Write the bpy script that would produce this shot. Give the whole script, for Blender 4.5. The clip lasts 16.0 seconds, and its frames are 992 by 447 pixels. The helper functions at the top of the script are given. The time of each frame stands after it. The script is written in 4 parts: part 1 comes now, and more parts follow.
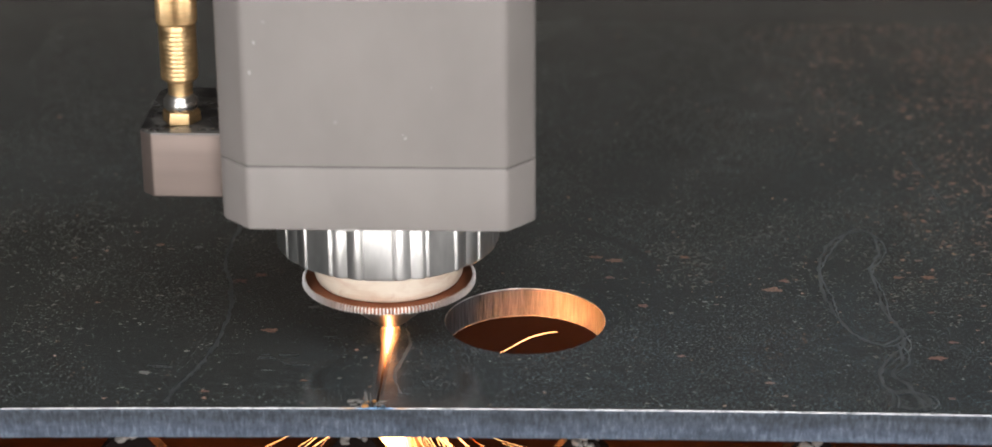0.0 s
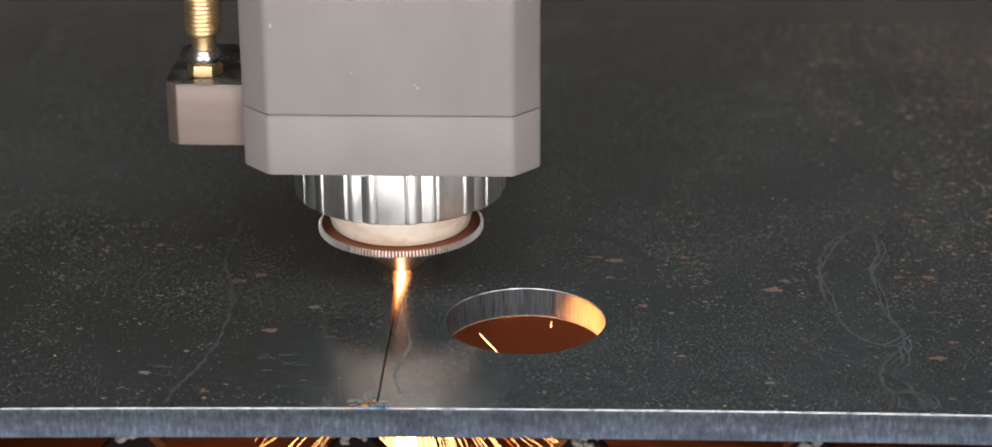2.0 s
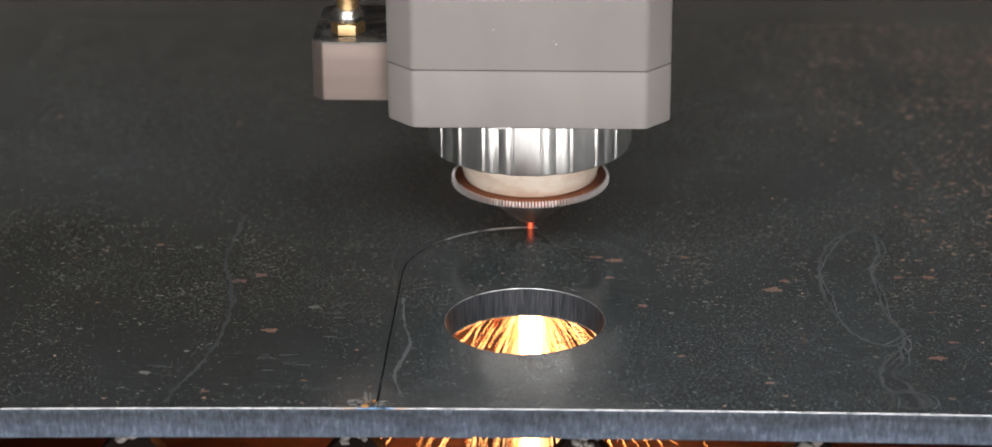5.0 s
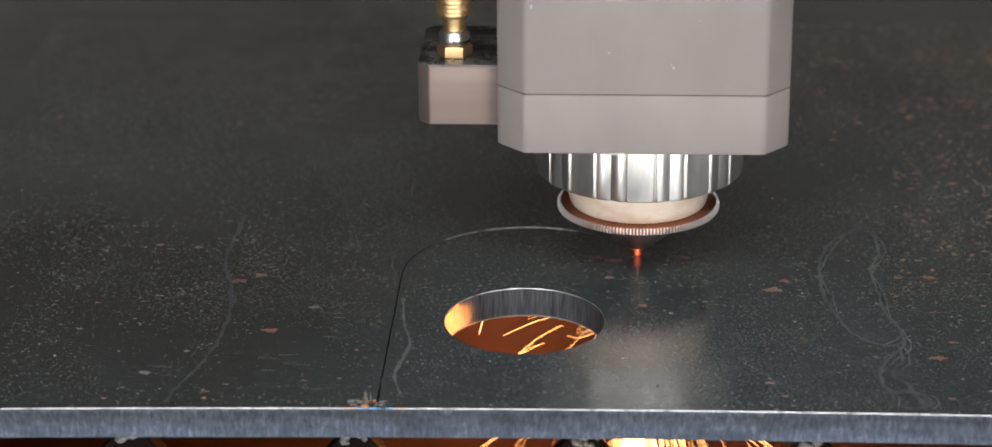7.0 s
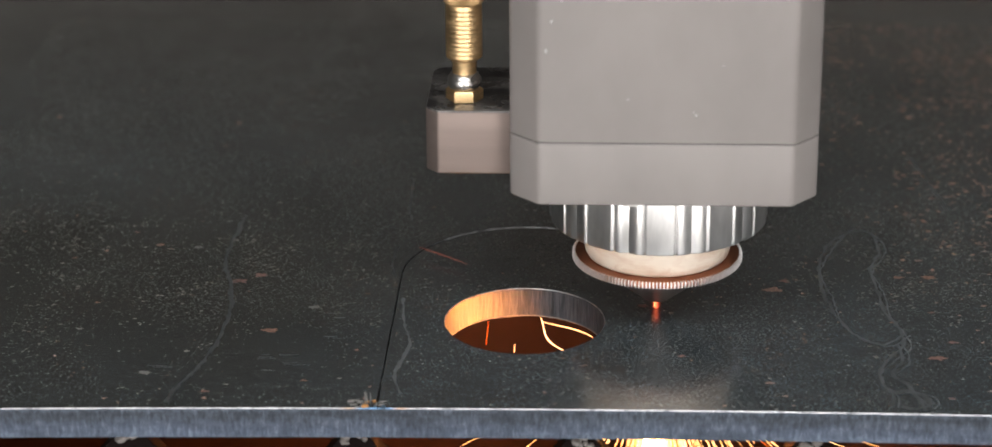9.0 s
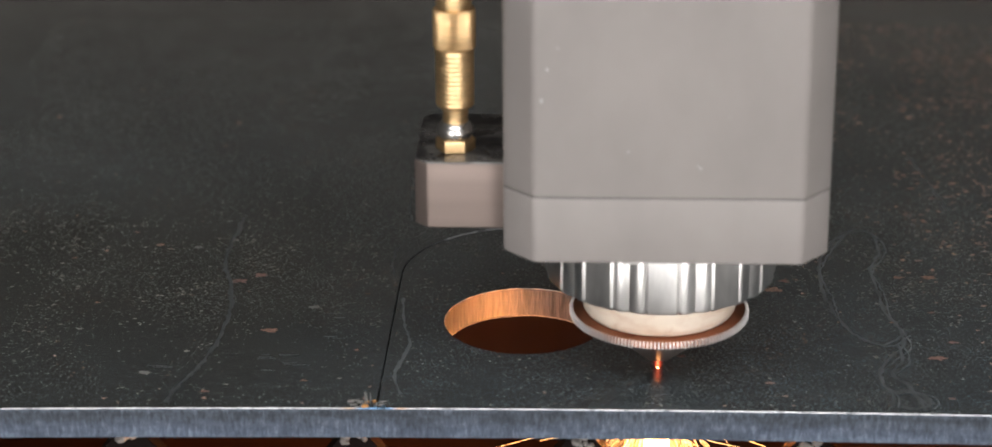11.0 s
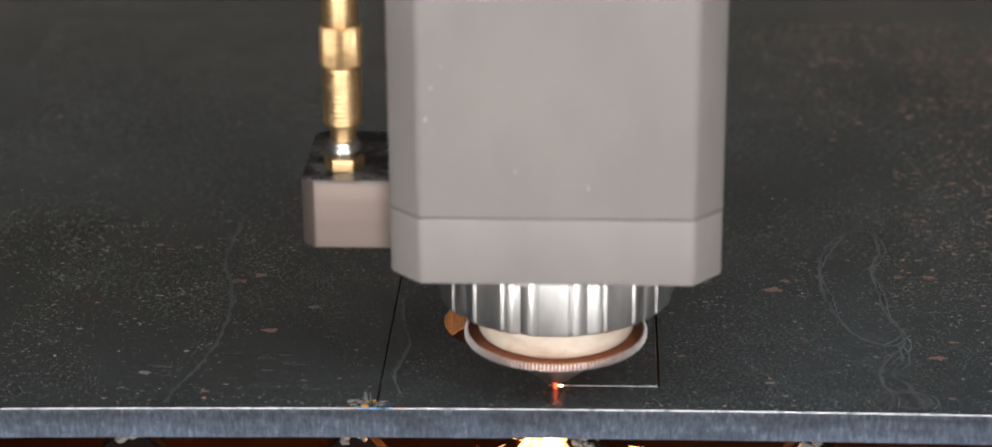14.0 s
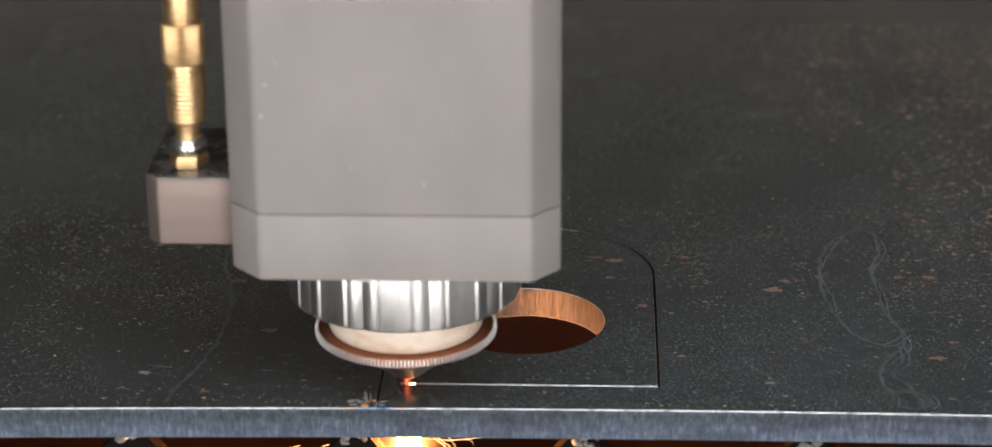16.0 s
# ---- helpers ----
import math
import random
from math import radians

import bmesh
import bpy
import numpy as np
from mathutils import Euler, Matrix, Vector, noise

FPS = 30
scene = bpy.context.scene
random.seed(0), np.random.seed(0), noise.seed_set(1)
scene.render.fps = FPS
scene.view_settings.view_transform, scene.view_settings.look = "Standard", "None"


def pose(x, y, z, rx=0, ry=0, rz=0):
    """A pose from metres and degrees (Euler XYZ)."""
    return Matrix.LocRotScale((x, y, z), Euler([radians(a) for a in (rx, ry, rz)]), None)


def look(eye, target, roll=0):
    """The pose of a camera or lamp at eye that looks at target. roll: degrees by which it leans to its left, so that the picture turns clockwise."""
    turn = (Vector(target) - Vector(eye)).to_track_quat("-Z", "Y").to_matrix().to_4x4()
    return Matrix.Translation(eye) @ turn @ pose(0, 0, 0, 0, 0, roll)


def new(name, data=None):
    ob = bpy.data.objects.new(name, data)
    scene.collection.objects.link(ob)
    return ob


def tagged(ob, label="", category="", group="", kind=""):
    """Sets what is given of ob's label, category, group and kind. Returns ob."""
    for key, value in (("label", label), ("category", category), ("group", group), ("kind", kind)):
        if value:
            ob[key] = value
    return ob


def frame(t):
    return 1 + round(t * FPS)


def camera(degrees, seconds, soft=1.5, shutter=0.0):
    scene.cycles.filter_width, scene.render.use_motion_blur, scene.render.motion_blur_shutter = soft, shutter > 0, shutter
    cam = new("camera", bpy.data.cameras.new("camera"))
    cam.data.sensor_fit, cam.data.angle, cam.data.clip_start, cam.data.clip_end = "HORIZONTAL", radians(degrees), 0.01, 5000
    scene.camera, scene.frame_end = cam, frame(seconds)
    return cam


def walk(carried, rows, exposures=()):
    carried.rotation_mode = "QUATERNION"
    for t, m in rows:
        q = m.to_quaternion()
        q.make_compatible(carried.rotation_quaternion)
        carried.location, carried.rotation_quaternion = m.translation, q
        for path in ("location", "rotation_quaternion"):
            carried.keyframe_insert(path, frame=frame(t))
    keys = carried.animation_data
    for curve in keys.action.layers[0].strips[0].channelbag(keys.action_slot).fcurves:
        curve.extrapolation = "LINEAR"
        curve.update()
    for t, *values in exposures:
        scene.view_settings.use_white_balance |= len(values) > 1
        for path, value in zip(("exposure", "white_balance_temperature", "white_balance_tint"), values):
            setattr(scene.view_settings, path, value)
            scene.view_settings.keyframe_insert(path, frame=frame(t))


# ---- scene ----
# Camera on a tripod in front of the cutting bed, looking down on the sheet.
cam = camera(22.63, 16.0, 1.5)
STAND = pose(0.0121, -0.3750, 0.16946, 90 - 22.072, 0, 2.568) @ pose(0, 0, 0, 0, 0, -0.416)
walk(cam, [(0.0, STAND), (16.0, STAND)], exposures=[(0.0, 0.0), (16.0, 0.0)])
cam.data.dof.use_dof, cam.data.dof.focus_distance, cam.data.dof.aperture_fstop = True, 0.412, 21.0

# Path of the cutting point over the sheet, millimetres: seconds, x, y.
ARC_X, ARC_Y, ARC_R = -0.1, 18.9, 21.8
LEFT_X, RIGHT_X, FRONT_Y = -21.9, 21.75, -24.75
SHEET, KERF = 5.03, 0.33
PIERCE_Y = -32.2
PATH = [(0.0, -21.95, -5.39), (0.5, -21.83, 0.25), (1.0, -21.83, 6.10), (1.5, -21.80, 11.90), (2.0, -21.80, 17.80), (2.5, -21.35, 23.58),
        (3.0, -19.38, 29.22), (3.5, -16.04, 33.73), (4.0, -11.48, 37.53), (4.5, -6.1, 39.9), (5.0, -0.3, 40.7), (5.5, 5.5, 39.85), (6.0, 10.8, 37.4),
        (6.5, 15.20, 33.57), (7.0, 18.90, 28.75), (7.5, 21.08, 23.67), (8.0, 21.80, 17.75), (8.5, 21.82, 11.96), (9.0, 21.80, 5.95),
        (9.5, 21.75, 0.2), (10.0, 21.72, -5.55), (10.5, 21.70, -11.3), (11.0, 21.68, -17.05), (11.5, 21.65, -22.74), (11.75, 21.65, -25.6), (12.0, 21.66, -25.85),
        (12.6, 21.66, -25.85), (13.0, 17.20, -25.55), (13.5, 11.54, -25.55), (14.0, 5.57, -25.40), (14.5, -0.02, -25.17), (15.0, -6.07, -25.0),
        (15.5, -11.72, -24.75), (16.0, -17.73, -24.62)]


def edge_at(x):
    """The slightly bowed front edge of the sheet."""
    x = max(-120.0, min(120.0, x))
    return -33.16 + 0.0111 * x - 0.000188 * x * x


def cut_at(t):
    """The cutting point at t seconds, along the straight pieces between the rows."""
    if t <= 0:
        return PATH[0][1] + 0 * t, PATH[0][2] + 11.6 * t
    for (a, xa, ya), (b, xb, yb) in zip(PATH, PATH[1:]):
        if a <= t <= b:
            k = (t - a) / (b - a)
            return xa + k * (xb - xa), ya + k * (yb - ya)
    return PATH[-1][1:]


# Light: a ceiling panel and two added side panels, all unseen; the bed stands in a closed bay.
world = bpy.data.worlds.new("world")
world.use_nodes = True
world.node_tree.nodes["Background"].inputs[0].default_value = (0.5, 0.5, 0.5, 1)
world.node_tree.nodes["Background"].inputs[1].default_value = 0.02
scene.world = world


def panel_lamp(where, target, wide, deep, watts, colour):
    lamp = new("panel_light", bpy.data.lights.new("panel_light", "AREA"))
    lamp.data.shape, lamp.data.size, lamp.data.size_y, lamp.data.energy, lamp.data.color = "RECTANGLE", wide, deep, watts, colour
    lamp.matrix_world = look(where, target)
    return lamp


# Added side lights, unseen: they brighten the head and stripe the lock nut.
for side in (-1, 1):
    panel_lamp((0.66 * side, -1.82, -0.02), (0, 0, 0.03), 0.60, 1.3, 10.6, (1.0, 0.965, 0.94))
panel_lamp((0.15, -1.20, 1.47), (0.15, -1.20, 0.0), 2.0, 0.8, 17.0, (0.89, 0.955, 1.0))


# ---- materials ----
def material(name, base, rough=0.5, metal=0.0):
    m = bpy.data.materials.new(name)
    m.use_nodes = True
    p = m.node_tree.nodes["Principled BSDF"]
    p.inputs["Base Color"].default_value = (*base, 1)
    p.inputs["Roughness"].default_value, p.inputs["Metallic"].default_value = rough, metal
    return m, m.node_tree, p


def coords(nt, scale=(1, 1, 1)):
    co, mp = nt.nodes.new("ShaderNodeTexCoord"), nt.nodes.new("ShaderNodeMapping")
    mp.inputs["Scale"].default_value = scale
    nt.links.new(co.outputs["Object"], mp.inputs["Vector"])
    return mp.outputs["Vector"]


def noise_tex(nt, scale, detail=3.0, rough=0.55, stretch=(1, 1, 1), warp=0.0):
    n = nt.nodes.new("ShaderNodeTexNoise")
    n.inputs["Scale"].default_value, n.inputs["Detail"].default_value, n.inputs["Roughness"].default_value = scale, detail, rough
    n.inputs["Distortion"].default_value = warp
    nt.links.new(coords(nt, stretch), n.inputs["Vector"])
    return n.outputs["Fac"]


def ramp(nt, fac, stops):
    r = nt.nodes.new("ShaderNodeValToRGB")
    while len(r.color_ramp.elements) < len(stops):
        r.color_ramp.elements.new(0.5)
    for e, (at, c) in zip(r.color_ramp.elements, stops):
        e.position, e.color = at, (*c, 1) if isinstance(c, tuple) else (c, c, c, 1)
    nt.links.new(fac, r.inputs["Fac"])
    return r.outputs["Color"]


def mixed(nt, fac, a, b, how="MIX"):
    n = nt.nodes.new("ShaderNodeMix")
    n.data_type, n.blend_type = "RGBA", how
    for value, sock in ((fac, n.inputs[0]), (a, n.inputs[6]), (b, n.inputs[7])):
        if isinstance(value, (int, float)):
            sock.default_value = value if sock == n.inputs[0] else (value, value, value, 1)
        elif isinstance(value, tuple):
            sock.default_value = (*value, 1)
        else:
            nt.links.new(value, sock)
    return n.outputs[2]


def calc(nt, how, a, b=0.0):
    n = nt.nodes.new("ShaderNodeMath")
    n.operation = how
    for value, sock in ((a, n.inputs[0]), (b, n.inputs[1])):
        if isinstance(value, (int, float)):
            sock.default_value = value
        else:
            nt.links.new(value, sock)
    return n.outputs[0]


def bumped(nt, p, height, strength, distance):
    b = nt.nodes.new("ShaderNodeBump")
    b.inputs["Strength"].default_value, b.inputs["Distance"].default_value = strength, distance
    nt.links.new(height, b.inputs["Height"])
    nt.links.new(b.outputs["Normal"], p.inputs["Normal"])


def mill_scale():
    """Hot-rolled steel: near-black scale, fine grain, scuffs and rust specks that thicken towards one corner."""
    m, nt, p = material("mill_scale", (0.03, 0.03, 0.03), 0.4)
    tone = ramp(nt, noise_tex(nt, 30, 4), [(0.3, (0.023, 0.0275, 0.030)), (0.7, (0.039, 0.045, 0.048))])
    grain = ramp(nt, noise_tex(nt, 2700, 5, 0.75, (0.62, 1, 1)), [(0.38, 0.18), (0.49, 0.72), (0.57, 2.0), (0.66, 4.2)])
    patchy = ramp(nt, noise_tex(nt, 70, 4, 0.65, (1, 1.3, 1)), [(0.34, 0.38), (0.60, 1.0)])
    col = mixed(nt, 1.0, tone, mixed(nt, patchy, 0.92, grain), "MULTIPLY")
    cloud = ramp(nt, noise_tex(nt, 260, 4, 0.7, (0.6, 1, 1)), [(0.30, 0.66), (0.52, 1.0), (0.72, 1.4)])
    col = mixed(nt, 1.0, col, cloud, "MULTIPLY")
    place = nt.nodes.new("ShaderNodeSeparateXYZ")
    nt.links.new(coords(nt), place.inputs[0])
    # Room reflections painted into the tone: bluish near, dimmer midway, brown far off.
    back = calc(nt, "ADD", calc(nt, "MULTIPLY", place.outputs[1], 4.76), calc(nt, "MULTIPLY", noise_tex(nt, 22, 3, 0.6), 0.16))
    wear_or_sheen = ramp(nt, calc(nt, "ADD", back, 0.09), [(0.02, (1.3, 1.46, 1.58)), (0.13, (1.10, 1.28, 1.40)), (0.26, (1.04, 1.19, 1.24)), (0.48, (1.30, 1.38, 1.36)), (0.75, (1.85, 1.75, 1.62)), (1.0, (2.3, 2.0, 1.75))])
    col = mixed(nt, 1.0, col, wear_or_sheen, "MULTIPLY")
    # a darker field on one side of the cut, fading out towards the back
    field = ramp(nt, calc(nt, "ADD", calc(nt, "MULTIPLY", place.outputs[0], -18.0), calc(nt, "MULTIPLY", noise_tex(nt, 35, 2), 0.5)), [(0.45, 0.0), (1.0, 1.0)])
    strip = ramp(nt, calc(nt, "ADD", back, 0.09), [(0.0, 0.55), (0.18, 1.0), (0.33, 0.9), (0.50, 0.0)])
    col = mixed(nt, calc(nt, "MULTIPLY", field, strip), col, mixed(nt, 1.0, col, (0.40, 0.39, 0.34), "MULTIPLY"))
    pale = ramp(nt, noise_tex(nt, 2300, 2, 0.65, (1, 0.7, 1)), [(0.525, 0.0), (0.61, 1.0)])
    zone = ramp(nt, noise_tex(nt, 45, 3), [(0.35, 0.35), (0.62, 1.0)])
    col = mixed(nt, calc(nt, "MULTIPLY", pale, calc(nt, "MULTIPLY", zone, 0.72)), col, (0.155, 0.160, 0.15))
    sep = nt.nodes.new("ShaderNodeSeparateXYZ")
    nt.links.new(coords(nt), sep.inputs[0])
    far = calc(nt, "ADD", calc(nt, "MULTIPLY", sep.outputs[0], 16.0), calc(nt, "MULTIPLY", sep.outputs[1], 4.0))
    bias = calc(nt, "MINIMUM", calc(nt, "MAXIMUM", calc(nt, "SUBTRACT", far, 1.15), 0.0), 1.0)
    spots = noise_tex(nt, 800, 3, 0.6, (0.8, 0.9, 1), 0.3)
    low = calc(nt, "ADD", noise_tex(nt, 33, 2), calc(nt, "MULTIPLY", bias, 0.24))
    hit = calc(nt, "ADD", calc(nt, "MULTIPLY", spots, 0.8), calc(nt, "MULTIPLY", low, 0.28))
    rust = ramp(nt, hit, [(0.675, 0.0), (0.71, 1.0)])
    rust_col = ramp(nt, noise_tex(nt, 300, 2), [(0.35, (0.22, 0.105, 0.06)), (0.65, (0.36, 0.20, 0.12))])
    col = mixed(nt, calc(nt, "MULTIPLY", rust, 0.45), col, rust_col)
    nt.links.new(col, p.inputs["Base Color"])
    nt.links.new(ramp(nt, noise_tex(nt, 220, 4), [(0.3, 0.16), (0.7, 0.25)]), p.inputs["Roughness"])
    p.inputs["IOR"].default_value = 2.5
    bumped(nt, p, noise_tex(nt, 2600, 3, 0.65), 0.12, 0.00003)
    return m


def sawn_edge():
    """Sheared edge of the sheet: blue-grey, streaked across its thickness, heat-tinted at the start of the cut."""
    m, nt, p = material("sheet_edge", (0.12, 0.13, 0.15), 0.45, 0.55)
    streak = noise_tex(nt, 1700, 4, 0.75, (1, 1, 0.3))
    col = ramp(nt, streak, [(0.3, (0.035, 0.044, 0.06)), (0.55, (0.078, 0.096, 0.125)), (0.75, (0.15, 0.175, 0.215))])
    blot = ramp(nt, noise_tex(nt, 260, 3, 0.6, (0.5, 1, 1.6)), [(0.38, 0.72), (0.6, 1.08)])
    col = mixed(nt, 1.0, col, blot, "MULTIPLY")
    sep = nt.nodes.new("ShaderNodeSeparateXYZ")
    nt.links.new(coords(nt, (1, 1, 200)), sep.inputs[0])
    deep = calc(nt, "ADD", calc(nt, "ADD", sep.outputs[2], 1.0), calc(nt, "MULTIPLY", calc(nt, "SUBTRACT", noise_tex(nt, 1300, 3, 0.7, (1, 1, 0.3)), 0.5), 0.55))
    band = ramp(nt, deep, [(0.05, (1.3, 1.35, 1.44)), (0.35, (1.05, 1.08, 1.15)), (0.62, (0.85, 0.85, 0.86)), (0.82, (0.62, 0.62, 0.62)), (0.98, (1.1, 1.1, 1.1))])
    nt.links.new(mixed(nt, 1.0, col, band, "MULTIPLY"), p.inputs["Base Color"])
    bumped(nt, p, streak, 0.5, 0.0001)
    return m


def cut_wall():
    """Laser-cut wall: dark oxide with fine drag lines through the thickness."""
    m, nt, p = material("cut_wall", (0.1, 0.1, 0.11), 0.48, 0.15)
    lines = noise_tex(nt, 2300, 3, 0.7, (1, 1, 0.07))
    nt.links.new(ramp(nt, lines, [(0.3, (0.014, 0.017, 0.023)), (0.7, (0.125, 0.13, 0.145))]), p.inputs["Base Color"])
    bumped(nt, p, lines, 0.7, 0.00018)
    return m


def kerf_wall():
    """Freshly burnt walls of the narrow cut: dull black oxide."""
    m, nt, p = material("kerf_wall", (0.02, 0.02, 0.022), 0.7)
    nt.links.new(ramp(nt, noise_tex(nt, 1500, 3, 0.7, (1, 1, 0.1)), [(0.3, (0.012, 0.012, 0.013)), (0.7, (0.035, 0.034, 0.034))]), p.inputs["Base Color"])
    return m


def bright_edge():
    """Bare upper edge, bright and nicked, with the straw and blue heat tint where the cut begins."""
    m, nt, p = material("bright_edge", (0.7, 0.7, 0.7), 0.45, 0.9)
    col = ramp(nt, noise_tex(nt, 420, 4, 0.7), [(0.36, (0.22, 0.22, 0.23)), (0.50, (0.58, 0.58, 0.60)), (0.8, (0.84, 0.83, 0.82))])
    sep = nt.nodes.new("ShaderNodeSeparateXYZ")
    nt.links.new(coords(nt, (1000, 1000, 1000)), sep.inputs[0])
    near = calc(nt, "LESS_THAN", sep.outputs[1], -32.5)
    away = calc(nt, "ABSOLUTE", calc(nt, "ADD", sep.outputs[0], 22.0))
    blue = calc(nt, "MULTIPLY", near, ramp(nt, calc(nt, "DIVIDE", away, 10.0), [(0.22, 1.0), (0.36, 0.0)]))
    straw = calc(nt, "MULTIPLY", near, ramp(nt, calc(nt, "DIVIDE", away, 10.0), [(0.40, 0.8), (0.55, 0.0)]))
    col = mixed(nt, straw, col, (0.62, 0.40, 0.24))
    nt.links.new(mixed(nt, blue, col, (0.20, 0.36, 0.58)), p.inputs["Base Color"])
    return m


def paint(name, base, rough, grain=900):
    m, nt, p = material(name, base, rough)
    dark, pale = tuple(c * 0.90 for c in base), tuple(c * 1.06 for c in base)
    col = ramp(nt, noise_tex(nt, 60, 4, 0.6, (1, 1, 0.6)), [(0.3, dark), (0.7, pale)])
    speck = ramp(nt, noise_tex(nt, 480, 1, 0.3), [(0.80, 0.0), (0.83, 1.0)])
    nt.links.new(mixed(nt, calc(nt, "MULTIPLY", speck, 0.4), col, (0.75, 0.73, 0.70)), p.inputs["Base Color"])
    nt.links.new(ramp(nt, noise_tex(nt, 140, 3), [(0.3, rough - 0.06), (0.7, rough + 0.08)]), p.inputs["Roughness"])
    bumped(nt, p, noise_tex(nt, grain, 2), 0.12, 0.00004)
    return m


def metal(name, base, rough, stretch=(1, 1, 1), scale=900, wear_or_sheen=0.85, relief=0.00003):
    m, nt, p = material(name, base, rough, 1.0)
    n = noise_tex(nt, scale, 3, 0.6, stretch)
    nt.links.new(ramp(nt, n, [(0.3, tuple(c * wear_or_sheen for c in base)), (0.7, base)]), p.inputs["Base Color"])
    nt.links.new(ramp(nt, noise_tex(nt, scale / 4, 3, 0.6, stretch), [(0.3, max(rough - 0.06, 0.03)), (0.7, rough + 0.1)]), p.inputs["Roughness"])
    bumped(nt, p, n, 0.25, relief)
    return m


def glowing(name, colour, strength):
    m, nt, p = material(name, (0.02, 0.01, 0.005), 0.6)
    p.inputs["Emission Color"].default_value, p.inputs["Emission Strength"].default_value = (*colour, 1), strength
    return m


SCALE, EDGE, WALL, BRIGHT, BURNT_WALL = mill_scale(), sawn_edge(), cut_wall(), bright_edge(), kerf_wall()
GREY = paint("grey_satin_paint", (0.240, 0.217, 0.209), 0.45)
PINKISH = metal("pinkish_anodised", (0.29, 0.235, 0.213), 0.62, (0.06, 1, 1), 1400, 0.92)


def worn_cover():
    """Black anodised plate, rubbed grey in patches and finely scratched."""
    m, nt, p = material("worn_black_cover", (0.03, 0.03, 0.03), 0.3, 0.4)
    rub = ramp(nt, noise_tex(nt, 130, 4, 0.6, (1, 1.6, 1), 0.5), [(0.44, 0.0), (0.60, 1.0)])
    col = mixed(nt, rub, (0.018, 0.018, 0.019), (0.16, 0.155, 0.15))
    fine = ramp(nt, noise_tex(nt, 1500, 2, 0.6, (0.2, 1, 1)), [(0.35, 0.75), (0.7, 1.3)])
    nt.links.new(mixed(nt, 1.0, col, fine, "MULTIPLY"), p.inputs["Base Color"])
    nt.links.new(ramp(nt, noise_tex(nt, 260, 3), [(0.3, 0.2), (0.7, 0.42)]), p.inputs["Roughness"])
    return m


COVER = worn_cover()
BLACK = paint("black_anodised", (0.022, 0.022, 0.023), 0.33)
ALU = metal("turned_aluminium", (0.94, 0.93, 0.92), 0.33, (1, 1, 0.3), 300, 0.70)
STEEL = metal("polished_steel", (0.72, 0.70, 0.67), 0.27)
BRASS = metal("brass", (0.86, 0.60, 0.32), 0.42, (1, 1, 5), 500, 0.75)
COPPER = metal("copper", (0.40, 0.165, 0.09), 0.42, (1, 1, 1), 800, 0.8)
CHROME = metal("worn_chrome", (0.97, 0.95, 0.95), 0.5)


def scorched_ceramic():
    m, nt, p = material("ivory_ceramic", (0.74, 0.60, 0.46), 0.3)
    stain = ramp(nt, noise_tex(nt, 210, 4, 0.6, (1, 1, 1.8), 0.6), [(0.42, 0.0), (0.66, 1.0)])
    base = ramp(nt, noise_tex(nt, 90, 3), [(0.3, (0.80, 0.68, 0.56)), (0.7, (0.88, 0.78, 0.67))])
    nt.links.new(mixed(nt, calc(nt, "MULTIPLY", stain, 0.6), base, (0.58, 0.38, 0.27)), p.inputs["Base Color"])
    bumped(nt, p, noise_tex(nt, 900, 2), 0.15, 0.00004)
    return m


CERAMIC = scorched_ceramic()
BURNT = metal("polished_nozzle", (0.66, 0.59, 0.55), 0.31)
RUSTY = paint("rusty_slat_steel", (0.024, 0.0135, 0.0145), 0.85)
# Darkened copy of the slat steel, to dim the jet's light on the front slat.
DIMMED_SLAT = paint("dimmed_slat_steel", (0.0075, 0.0042, 0.0038), 0.85)
for rust in (RUSTY, DIMMED_SLAT):
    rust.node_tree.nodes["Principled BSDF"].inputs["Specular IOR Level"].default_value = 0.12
SLAG = paint("grey_slag", (0.24, 0.225, 0.215), 0.6)
CHALK = paint("dried_water_mark", (0.088, 0.099, 0.106), 0.48)


def fleck_colour():
    """Rust flecks: from pinkish brown to orange brown, mottled."""
    m, nt, p = material("rust_fleck", (0.25, 0.13, 0.10), 0.65)
    info = nt.nodes.new("ShaderNodeObjectInfo")
    col = ramp(nt, info.outputs["Random"], [(0.0, (0.20, 0.115, 0.10)), (0.5, (0.24, 0.135, 0.11)), (0.8, (0.29, 0.155, 0.105)), (1.0, (0.27, 0.20, 0.175))])
    mottle = ramp(nt, noise_tex(nt, 1800, 3, 0.7), [(0.35, 0.45), (0.6, 1.2)])
    nt.links.new(mixed(nt, 1.0, col, mottle, "MULTIPLY"), p.inputs["Base Color"])
    return m


FLECK = fleck_colour()
HALO = paint("dried_water_film", (0.033, 0.039, 0.043), 0.40)
SCUFF = paint("pale_scuff", (0.060, 0.066, 0.068), 0.48)
PALE_FLECK = paint("pale_fleck", (0.17, 0.165, 0.155), 0.6)
SMUDGE = paint("dark_smudge", (0.012, 0.012, 0.012), 0.5)
AMBER = paint("amber_slag", (0.50, 0.24, 0.08), 0.4)
TINT = metal("blue_heat_tint", (0.16, 0.25, 0.36), 0.45)
FAINT = paint("faint_scuff", (0.042, 0.048, 0.051), 0.42)
for scuff in (CHALK, FAINT, HALO, SCUFF):
    scuff.node_tree.nodes["Principled BSDF"].inputs["IOR"].default_value = 2.4
CHIP = paint("bare_chip", (0.42, 0.40, 0.38), 0.5)
FAR_BAY = paint("brown_grey_bay", (0.150, 0.127, 0.110), 0.7)
RUBBER = paint("joint_rubber", (0.09, 0.085, 0.08), 0.6)
